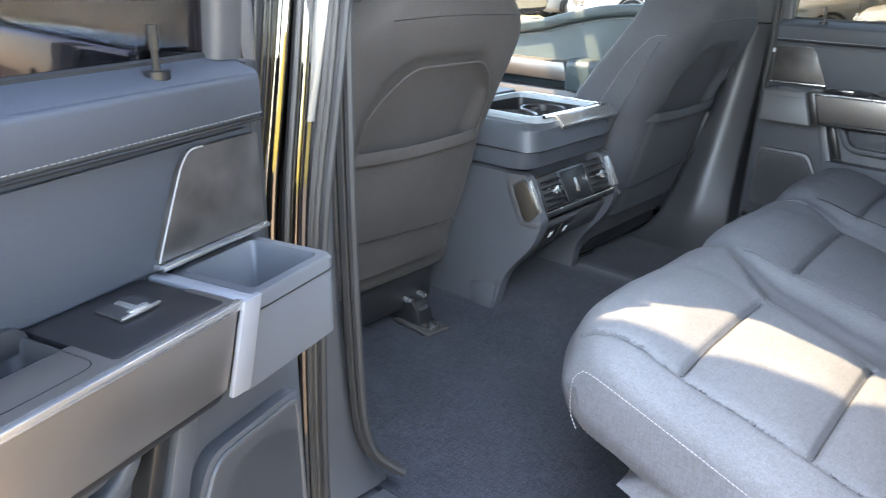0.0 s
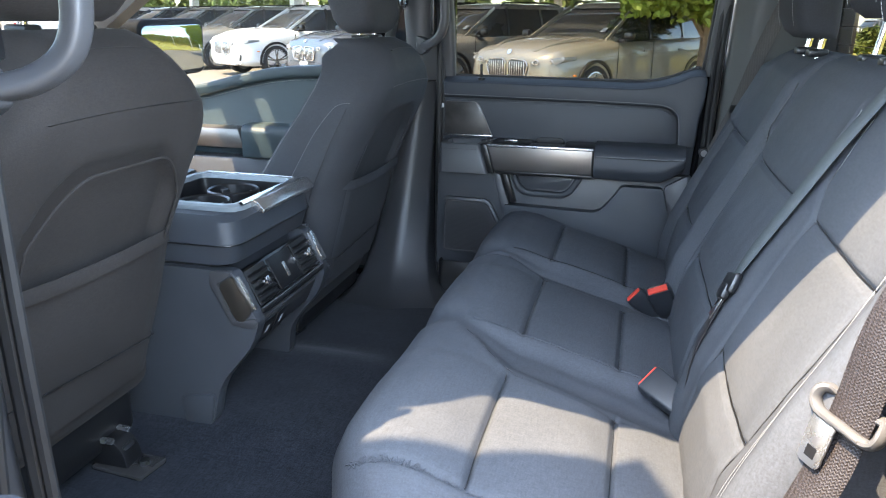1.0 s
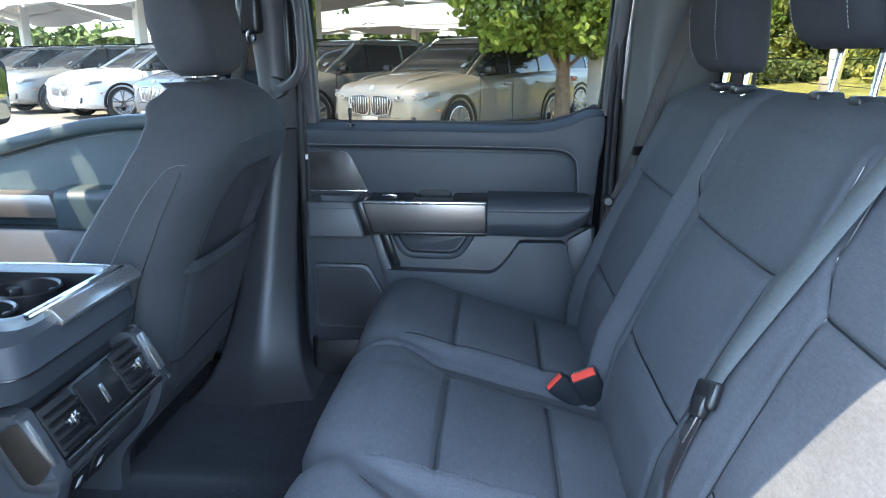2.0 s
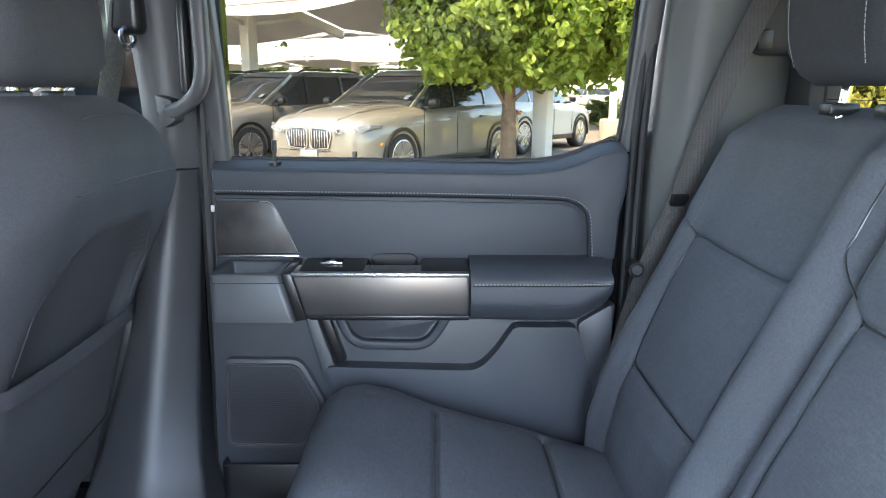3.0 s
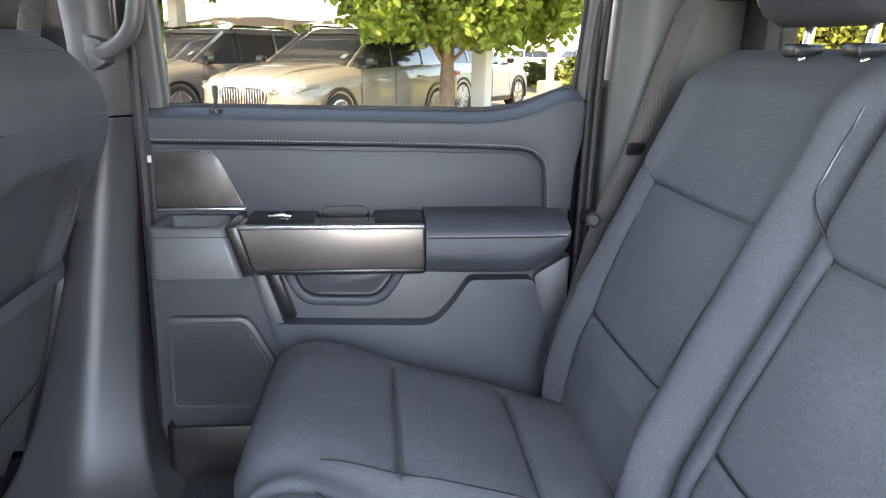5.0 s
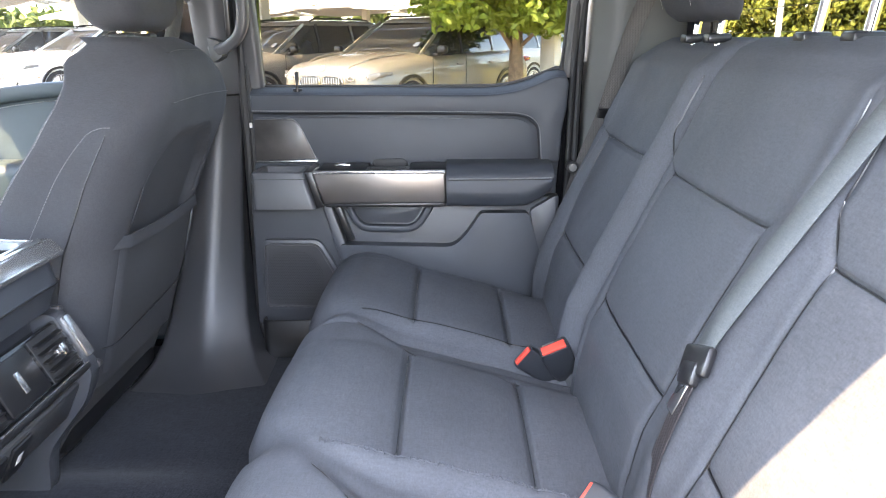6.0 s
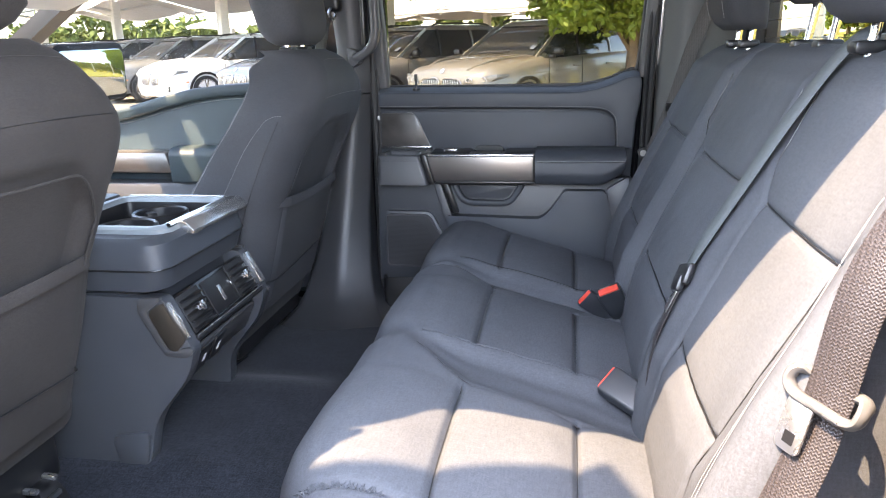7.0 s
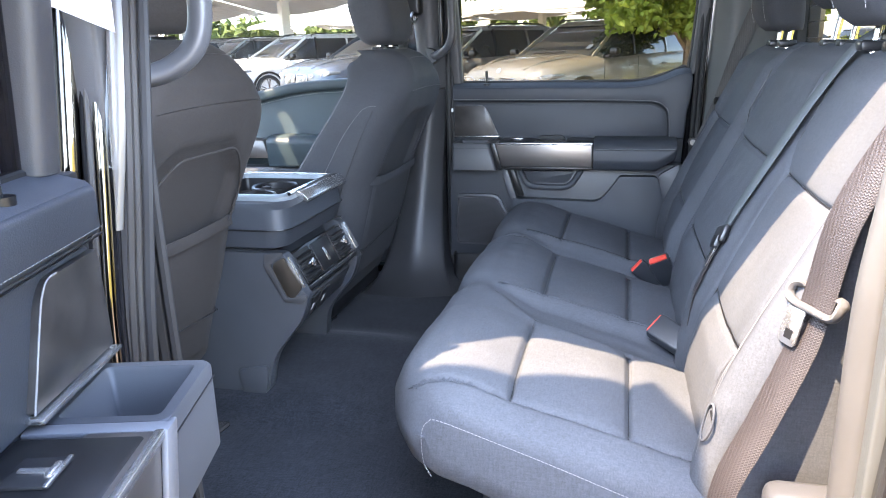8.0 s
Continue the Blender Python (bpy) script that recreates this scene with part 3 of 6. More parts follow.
    # lower card with pocket, ledge and speaker
    put("lower_card", prism([(0.140, 1.318), (0.90, 1.318), (0.893, 1.18), (0.885, 0.985), (0.135, 0.985)], 0.812, 0.852, "y", 0.006), PLASTIC)
    bulge = round_poly([(0.358, 1.206), (0.640, 1.199), (0.672, 1.232), (0.706, 1.284), (0.822, 1.284), (0.858, 1.16), (0.870, 0.99), (0.40, 0.99)], [0.01, 0.05, 0.03, 0.01, 0.012, 0.04, 0.02, 0.02], 5)
    put("lower_bulge", prism(bulge, 0.776, 0.815, "y", 0.012, 3), VINYL)
    put("rear_wedge", prism(round_poly([(0.826, 1.286), (0.890, 1.325), (0.892, 1.10), (0.858, 1.10)], 0.01, 3), 0.792, 0.82, "y", 0.006), PLASTIC)
    pocket = [(0.381, 1.297), (0.407, 1.243), (0.547, 1.240), (0.582, 1.297)]
    rim = [(x, 0.803, z) for x, z in round_poly(pocket, [0.002, 0.03, 0.03, 0.002], 5)]
    put("pocket_rim", sweep(rim, round_poly([(-0.009, -0.011), (0.009, -0.011), (0.009, 0.011), (-0.009, 0.011)], 0.006, 3), (0, 1, 0)), VINYL)
    put("pocket_insert", prism(round_poly([(0.394, 1.296), (0.416, 1.257), (0.536, 1.255), (0.566, 1.296)], 0.012, 4), 0.800, 0.815, "y", 0.003), PLASTIC)
    fin = [(0.318, 1.306), (0.340, 1.306), (0.386, 1.165), (0.372, 1.05), (0.350, 1.05), (0.362, 1.15)]
    put("fin", prism(round_poly(fin, 0.008, 3), 0.785, 0.815, "y", 0.006), PLASTIC)
    put("pocket_side", prism([(0.344, 1.306), (0.362, 1.306), (0.394, 1.212), (0.376, 1.210)], 0.790, 0.8135, "y", 0.003), BLACK)
    spk = [(0.164, 1.214), (0.308, 1.213), (0.352, 1.128), (0.354, 1.10), (0.318, 1.030), (0.158, 1.032)]
    out_line = round_poly(spk, [0.015, 0.02, 0.02, 0.02, 0.02, 0.015], 4)
    put("speaker_bezel", prism(out_line, 0.796, 0.815, "y", 0.003), PLASTIC)
    inner = [(0.236 + (x - 0.236) * 0.90, 1.118 + (z - 1.118) * 0.89) for x, z in out_line]
    loop = [(x, 0.7945, z) for x, z in inner]
    put("speaker_bead", tube(loop + loop[:2], 0.0034, 6, (0, 1, 0)), GREY_PLASTIC)
    speaker = put("speaker_grille", prism(inner, 0.7935, 0.80, "y", 0), PILLAR_PLASTIC, None, "perforated speaker grille")
    dots = bmesh.new()
    for i in range(44):
        for j in range(44):
            x, z = 0.236 + (i - 21.5) * 0.0046 + 0.0023 * (j % 2), 1.112 + (j - 21.5) * 0.0040
            if (x - 0.236) ** 2 + (z - 1.112) ** 2 < 0.078 ** 2:
                c = [dots.verts.new((x + 0.0014 * a, 0.7928 - 0.0006 * (k == 1), z + 0.0014 * b)) for k, (a, b) in enumerate(((-1, 0), (0, 1), (1, 0), (0, -1)))]
                dots.faces.new(c)
    grille = put("perforation", dots, BLACK, speaker)
    grille["kind"] = "stuff"
    put("bottom_bin", tray(0.150, 0.36, 0.778, 0.850, 0.905, 1.006, 0.008, 0.06, 0.02), BLACK)
    # window frame, glass, seals and lock pin
    bars = join(
        sweep([(0.155, 0.888, 1.58), (0.150, 0.872, 1.75), (0.140, 0.845, 1.93)], round_poly([(-0.022, -0.022), (0.022, -0.022), (0.022, 0.022), (-0.022, 0.022)], 0.014, 5), (1, 0, 0)),
        sweep([(0.926, 0.888, 1.60), (0.938, 0.872, 1.75), (0.950, 0.845, 1.93)], round_poly([(-0.022, -0.020), (0.022, -0.020), (0.022, 0.020), (-0.022, 0.020)], 0.014, 5), (1, 0, 0)),
        box(0.12, 0.985, 0.762, 0.872, 1.925, 1.985, 0.012),
    )
    put("window_frame", bars, GREY_PLASTIC)
    seal = spline([(0.168, 0.874, 1.92), (0.169, 0.880, 1.70), (0.172, 0.884, 1.586), (0.180, 0.884, 1.582), (0.40, 0.884, 1.580), (0.63, 0.884, 1.579), (0.745, 0.884, 1.580), (0.804, 0.884, 1.590), (0.853, 0.884, 1.607), (0.890, 0.884, 1.622), (0.906, 0.880, 1.642), (0.926, 0.868, 1.92)], 4)
    put("window_seal", tube(seal, 0.0045, 6, (0, 1, 0)), RUBBER)
    glass = put("window_glass", loft([[(0.17, y, z), (0.94, y, z), (0.94, y + 0.004, z), (0.17, y + 0.004, z)] for y, z in ((0.884, 1.57), (0.876, 1.75), (0.858, 1.935))]), TINTED if not front else PRIVACY, None, "tinted window glass")
    glass.visible_shadow = front
    put("lock_pin", join(tube([(0.262, 0.858, 1.570), (0.262, 0.858, 1.612)], 0.0035, 8, (0, 1, 0)), tube([(0.262, 0.858, 1.596), (0.262, 0.858, 1.618)], 0.0048, 8, (0, 1, 0)), tube([(0.262, 0.858, 1.570), (0.262, 0.858, 1.578)], 0.012, 12, (0, 1, 0))), BLACK)
    put("warning_dot", box(0.139, 0.146, 0.852, 0.858, 1.484, 1.497, 0.002), WHITE_MARK)
    put("edge_panel", box(0.118, 0.138, 0.862, 0.985, 0.86, 1.575, 0.004), RUBBER)
    return ob


rear_door("rear_door", Matrix.Identity(4), "closed rear truck door with dark vinyl trim and tinted window")
MIRROR = Matrix.Diagonal((1, -1, 1, 1))
HINGE = Vector((0.095, -0.915, 0))
OPEN_DOOR = Matrix.Translation(HINGE + Vector((0.048, -0.084, 0.024))) @ Matrix.Rotation(radians(-75), 4, "Z") @ Matrix.Translation(-HINGE) @ MIRROR
rear_door("rear_door", OPEN_DOOR, "wide open rear truck door with dark vinyl trim and armrest", True)


def front_door():
    ob = thing("front_door", (-0.4, 0.86, FLOOR), "closed front passenger door with dark vinyl trim", "car door")
    belt = [(0.0, 1.612), (-0.20, 1.605), (-0.36, 1.597), (-0.45, 1.588), (-0.56, 1.565), (-0.68, 1.535), (-0.80, 1.515), (-1.05, 1.50), (-1.35, 1.50)]
    part("door_card", prism(belt + [(-1.35, 0.92), (0.0, 0.92)], 0.862, 0.90, "y", 0.006), BLUE_VINYL, ob)
    part("upper_roll", prism(belt + [(-1.35, 1.46), (-1.05, 1.46), (-0.80, 1.475), (-0.68, 1.495), (-0.56, 1.527), (-0.45, 1.550), (-0.36, 1.560), (-0.20, 1.567), (0.0, 1.573)], 0.838, 0.87, "y", 0.010, 3), BLUE_VINYL, ob)
    low = [(-1.35, 1.455), (-1.05, 1.455), (-0.80, 1.470), (-0.68, 1.490), (-0.56, 1.522), (-0.45, 1.545), (-0.36, 1.556), (-0.20, 1.563)]
    part("stitching", stitches([(x, 0.861, z - 0.004) for x, z in low], 0.007, 0.0045, 0.001, (0, -1, 0)), THREAD, ob, "pale grey stitching")
    def ring(x, w):
        return [(x, y, z) for y, z in round_poly([(0.775 - w, 1.30), (0.77 - w, 1.395), (0.79, 1.410), (0.862, 1.410), (0.862, 1.30)], [0.01, 0.014, 0.012, 0.003, 0.003], 4)]
    part("armrest", loft([ring(-0.52, 0), ring(-0.40, 0.004), ring(-0.10, 0.004), ring(0.0, 0)]), BLUE_VINYL, ob)
    part("pull_strip", prism([(-1.0, 1.395), (-0.54, 1.395), (-0.52, 1.33), (-0.96, 1.33)], 0.785, 0.86, "y", 0.006), BRONZE, ob, "satin bronze metal strip")
    part("lower_card", prism([(-1.35, 1.30), (0.0, 1.30), (0.0, 0.95), (-1.35, 0.95)], 0.80, 0.862, "y", 0.02), PLASTIC, ob)
    glass = part("window_glass", loft([[(-1.25, y, z), (0.0, y, z), (0.0, y + 0.004, z), (-1.25, y + 0.004, z)] for y, z in ((0.885, 1.48), (0.845, 1.94))]), GLASS, ob, "clear window glass")
    glass.visible_shadow = False
    part("shell", box(-1.36, 0.01, 0.902, 0.99, 0.86, 1.50, 0.01), BODY, ob)
    return ob


front_door()

# door mirror outside the passenger window
mirror = thing("door_mirror", (-1.10, 1.2, 1.50), "black door mirror housing with its glass", "mirror")
part("housing", prism(round_poly([(1.02, 1.515), (1.44, 1.525), (1.452, 1.742), (1.02, 1.735)], 0.045, 5), -1.16, -1.056, "x", 0.012, 3), MATTE_BLACK, mirror)
part("mirror_glass", moved(prism(round_poly([(-0.195, -0.092), (0.195, -0.086), (0.203, 0.088), (-0.195, 0.082)], 0.035, 5), -0.003, 0.003, "x", 0.001), Matrix.Translation((-1.0535, 1.234, 1.630)) @ tip(0, -2, 0)), MIRROR_GLASS, mirror, "mirror glass")
part("arm", box(-1.15, -1.08, 0.985, 1.06, 1.49, 1.57, 0.01), BLACK, mirror)

# sun visor folded below the windscreen header on the passenger side
visor = thing("sun_visor", (-0.73, 0.57, 1.84), "pale grey cloth sun visor under the windscreen header", "sun visor")
part("flap", prism(round_poly([(-0.785, 1.826), (-0.780, 1.838), (-0.664, 1.880), (-0.658, 1.868)], 0.004, 2), 0.39, 0.755, "y", 0.004), LINER, visor)
part("pivot_rod", tube(spline([(-0.70, 0.74, 1.860), (-0.67, 0.745, 1.88), (-0.62, 0.735, 1.945)], 5), 0.006, 8, (0, 1, 0)), GREY_PLASTIC, visor)

# near front door, closed, seen only from behind its pillar
near_front = thing("front_door", (-0.6, -0.9, 0.9), "closed black front driver door", "car door")
part("shell", box(-1.36, -0.13, -0.99, -0.87, 0.86, 1.58, 0.01), BODY, near_front)
ng = part("window_glass", loft([[(-1.25, -y, z), (-0.02, -y, z), (-0.02, -y - 0.004, z), (-1.25, -y - 0.004, z)] for y, z in ((0.885, 1.56), (0.845, 1.94))]), GLASS, near_front, "clear window glass")
ng.visible_shadow = False


# ---- rear bench ----
def between(pts, x):
    """Straight steps between pairs (place, value)."""
    for (a, u), (b, v) in zip(pts, pts[1:]):
        if x <= b:
            return u + (v - u) * max(0.0, (x - a) / (b - a))
    return pts[-1][1]


def cushion_top(x):
    """Height of the bench along its depth."""
    return between(((0.355, 1.150), (0.366, 1.180), (0.382, 1.203), (0.405, 1.219), (0.44, 1.226), (0.49, 1.221), (0.56, 1.203), (0.65, 1.179), (0.73, 1.157), (0.80, 1.136), (0.90, 1.110)), x)


INSERTS = ((-0.632, -0.312), (-0.158, 0.148), (0.292, 0.610))
SEAMS = (0.562, 0.738)
# the sunken wedges between the seats: near edge, far edge along the depth, and how deep they lie
VALLEYS = (
    (((0.40, -0.150), (0.48, -0.216), (0.515, -0.254), (0.565, -0.306), (0.74, -0.326), (0.90, -0.340)), ((0.40, -0.142), (0.48, -0.158), (0.90, -0.160)), 0.026),
    (((0.40, 0.282), (0.467, 0.236), (0.52, 0.190), (0.565, 0.150), (0.74, 0.142), (0.90, 0.136)), ((0.40, 0.292), (0.90, 0.292)), 0.026),
    (((0.38, 0.690), (0.47, 0.640), (0.55, 0.612), (0.74, 0.605), (0.90, 0.600)), ((0.38, 0.780), (0.90, 0.780)), 0.022),
)


def cushion_relief(x, y):
    """Seams, sunken wedges and soft crowns of the bench top."""
    d = 0.0
    for a, b in INSERTS:
        inside = smooth_step(a - 0.012, a + 0.022, y) * (1 - smooth_step(b - 0.022, b + 0.012, y))
        d += 0.009 * inside * math.sin(math.pi * min(1, max(0, (y - a) / (b - a)))) ** 0.6
        for e in SEAMS:
            d -= inside * (0.010 * dip(x - e, 0.0045) + 0.007 * dip(x - e, 0.026))
    for near_line, far_line, deep in VALLEYS:
        lo, hi = between(near_line, x), between(far_line, x)
        if lo - 0.02 < y < hi + 0.01:
            u = (y - lo) / max(0.004, hi - lo)
            d -= deep * smooth_step(0.41, 0.57, x) * smooth_step(-0.10, 0.42, u) * (1 - smooth_step(0.74, 1.02, u))
            d -= 0.004 * dip(y - lo, 0.006) * smooth_step(0.43, 0.50, x)
    d -= 0.007 * dip(y + 0.634, 0.006) * smooth_step(0.38, 0.42, x)
    d -= 0.010 * smooth_step(-0.640, -0.690, y)
    # slack folds run across the loose wedge cloth
    loose = dip(y + 0.225, 0.050) * smooth_step(0.42, 0.50, x) + 0.5 * dip(y + 0.675, 0.03)
    d += 0.0035 * loose * noise.noise(Vector((x * 16 + y * 9, y * 30, 5.1)))
    d += 0.0020 * noise.noise(Vector((x * 9, y * 9, 3.1))) + 0.0011 * noise.noise(Vector((x * 26, y * 26, 1.7)))
    return d


def bench_section(y0, y1, round0, round1):
    """A closed cushion between two sides, with rounded ends."""
    n = max(12, int((y1 - y0) / 0.0075))
    top_x = sorted({0.90 - 0.0085 * i for i in range(63)} | {e + q for e in SEAMS for q in (-0.011, -0.007, -0.0045, -0.002, 0.0, 0.002, 0.0045, 0.007, 0.011)}, reverse=True)
    rings = []
    for j in range(n + 1):
        y = y0 + (y1 - y0) * j / n
        off = 0.0
        for r, dist in ((round0, y - y0), (round1, y1 - y)):
            if dist < r:
                off = max(off, r - math.sqrt(max(0.0, r * r - (r - dist) ** 2)))
        ring = []
        back = 0.075 * max(0.0, (-0.530 - y) / 0.178) ** 1.6
        # the front edge is drawn in a little where a wedge begins
        notch = 0.016 * dip(y + 0.140, 0.035) + 0.016 * dip(y - 0.290, 0.035)
        for x in top_x:
            k = smooth_step(0.6, 0.38, x)
            ring.append((x + (off * 0.4 + back + notch) * k, y, cushion_top(x) + cushion_relief(x, y) - off - 0.5 * notch * k))
        front = ((0.359, 1.165), (0.358, 1.140), (0.368, 1.118), (0.390, 1.102), (0.43, 1.090), (0.48, 1.070), (0.53, 1.046), (0.62, 1.015), (0.90, 0.985))
        for x, z in front:
            ring.append((x + (off * 0.5 + back + notch) * (x < 0.5), y, min(z, cushion_top(0.385) - off)))
        rings.append(ring)
    return loft(rings)


bench = thing("rear_bench", (0.62, 0, FLOOR), "dark grey woven cloth rear bench with stitched panels", "bench seat")
part("wide_cushion", bench_section(-0.708, 0.238, 0.038, 0.022), CLOTH, bench, sharp=70)
part("narrow_cushion", bench_section(0.244, 0.700, 0.022, 0.060), CLOTH, bench, sharp=70)
part("base_frame", join(box(0.62, 0.90, -0.64, 0.64, 0.895, 1.012, 0.01), box(0.56, 0.64, -0.64, 0.64, 0.96, 1.03, 0.01)), BLACK, bench)


def on_bench(x, y, lift=0.001):
    return (x + 0.075 * max(0.0, (-0.530 - y) / 0.178) ** 1.6 * smooth_step(0.6, 0.38, x), y, cushion_top(x) + cushion_relief(x, y) + lift)


gather = random.Random(8)


def puckers(y, x0, x1, count, reach):
    """Short crossed creases of gathered cloth along a seam."""
    out = []
    for i in range(count):
        x = x0 + (x1 - x0) * (i + gather.uniform(-0.4, 0.4)) / count
        w = reach * gather.uniform(0.4, 1.0)
        lean = gather.uniform(-0.8, 0.8) * w
        a, b = Vector(on_bench(x - lean, y - w, 0.0004)), Vector(on_bench(x + lean, y + w * 0.7, 0.0002))
        m = Vector(on_bench(x, y, gather.uniform(0.0012, 0.0030)))
        out.append(tube([a, m, b], 0.0010, 5))
    return join(*out)


for y, x0, x1, count, reach, r in ((-0.634, 0.385, 0.50, 46, 0.010, 0.0020), (-0.634, 0.50, 0.86, 84, 0.006, 0.0016), (-0.158, 0.47, 0.84, 70, 0.0045, 0.0012)):
    part("gathered_seam", puckers(y, x0, x1, count, reach), CLOTH, bench, "raised puckered seam", sharp=80)
    way = [Vector(on_bench(x0 + (x1 - x0) * i / 90, y + gather.uniform(-0.0016, 0.0016), gather.uniform(-0.0006, 0.0010))) for i in range(91)]
    part("gathered_seam", tube(way, r, 6), CLOTH, bench, "raised puckered seam", sharp=80)


def bench_side(x, z):
    """The near flank of the bench at a height: upright, rounded over to the top."""
    r = 0.038
    off = max(0.0, cushion_top(x) - 0.012 - z)
    return -0.7098 + (r - math.sqrt(max(0.0, r * r - (r - off) ** 2)) if off < r else 0.0) - 0.001


side_line = spline([(x, bench_side(x, z), z) for x, z in ((0.462, 1.105), (0.452, 1.125), (0.449, 1.150), (0.450, 1.176), (0.458, 1.190), (0.475, 1.192), (0.55, 1.170), (0.64, 1.141), (0.735, 1.108), (0.82, 1.080), (0.88, 1.06))], 8)
part("side_stitching", stitches(side_line, 0.0058, 0.0042, 0.0007, (0, -1, 0)), DIM_THREAD, bench, "pale side stitching")


# ---- rear backrest ----
def back_x(z):
    """The front face of the backrest leans back with height."""
    pts = ((1.02, 0.842), (1.10, 0.838), (1.16, 0.842), (1.24, 0.860), (1.36, 0.914), (1.48, 0.972), (1.58, 1.018), (1.64, 1.046), (1.675, 1.072), (1.69, 1.105))
    for (a, u), (b, v) in zip(pts, pts[1:]):
        if z <= b:
            t = max(0.0, (z - a) / (b - a))
            return u + (v - u) * t
    return pts[-1][1]


BACK_INSERTS = ((-0.602, -0.312), (-0.165, 0.178), (0.328, 0.628))
BACK_SEAMS = (1.486, 1.279)


def insert_edges(a, b, z):
    """The side seams of a back panel: drawn in a little at the bottom, flaring just above the cross seam."""
    flare = smooth_step(1.480, 1.540, z)
    slim = 0.024 * (1 - smooth_step(1.20, 1.46, z))
    wide = {True: 0.075, False: 0.034}
    lo = a - flare * wide[a < -0.5 or abs(a) < 0.2] + slim * (a < -0.5)
    hi = b + flare * wide[b > 0.5 or abs(b) < 0.2] - slim * (b > 0.5)
    return (lo, hi)


def back_relief(y, z):
    d = 0.0
    for a, b in BACK_INSERTS:
        lo, hi = insert_edges(a, b, z)
        inside = smooth_step(lo - 0.006, lo + 0.006, y) * (1 - smooth_step(hi - 0.006, hi + 0.006, y))
        u = min(1.0, max(-1.0, 2 * (y - lo) / (hi - lo) - 1))
        d -= 0.005 * inside * (1 - u * u) ** 0.6
        for zs in BACK_SEAMS:
            d += inside * (0.006 * dip(z - zs, 0.005) + 0.003 * dip(z - zs, 0.024))
        for e in (lo, hi):
            d += 0.005 * dip(y - e, 0.006) * smooth_step(1.08, 1.14, z) * (1 - smooth_step(1.62, 1.66, z))
    d -= 0.020 * dip(abs(y) - 0.665, 0.036) + 0.012 * dip(y + 0.240, 0.035) + 0.020 * dip(y - 0.283, 0.026)
    d += 0.0020 * noise.noise(Vector((y * 9, z * 9, 7.3))) + 0.0010 * noise.noise(Vector((y * 28, z * 28, 2.2)))
    return d


def back_section(y0, y1, round0, round1):
    n = max(12, int((y1 - y0) / 0.0055))
    zs = sorted({1.03 + 0.0065 * i for i in range(100)} | {e + q for e in BACK_SEAMS for q in (-0.008, -0.005, -0.0025, 0.0, 0.0025, 0.005, 0.008)} | {1.68, 1.684, 1.687, 1.69})
    rings = []
    for j in range(n + 1):
        y = y0 + (y1 - y0) * j / n
        off = 0.0
        for r, dist in ((round0, y - y0), (round1, y1 - y)):
            if dist < r:
                off = max(off, r - math.sqrt(max(0.0, r * r - (r - dist) ** 2)))
        ring = [(back_x(z) + back_relief(y, z) * (1 - smooth_step(1.64, 1.68, z)) + off, y, z - off * 0.8 * smooth_step(1.5, 1.69, z)) for z in zs]
        ring += [(1.130, y, 1.688 - off * 0.8), (1.150, y, 1.66 - off * 0.6), (1.160, y, 1.50), (1.06, y, 1.20), (1.0, y, 1.03)]
        rings.append(ring)
    return loft(rings)


backrest = bench
part("wide_back", back_section(-0.702, 0.229, 0.035, 0.035), CLOTH, backrest, sharp=70)
part("narrow_back", back_section(0.234, 0.715, 0.035, 0.06), CLOTH, backrest, sharp=70)
for s, dy in ((-1, 0.0), (-1, -0.010), (1, 0.0)):
    part("shoulder_stitching", stitches(spline([(back_x(z) + back_relief(s * (y + dy), z) - 0.0010, s * (y + dy), z) for y, z in ((0.676, 1.16), (0.668, 1.26), (0.656, 1.36), (0.648, 1.436), (0.634, 1.52), (0.640, 1.565), (0.668, 1.60))], 8), 0.0055, 0.0042, 0.0006, (-1, 0, 0)), FAINT_THREAD, backrest, "faint grey stitching")


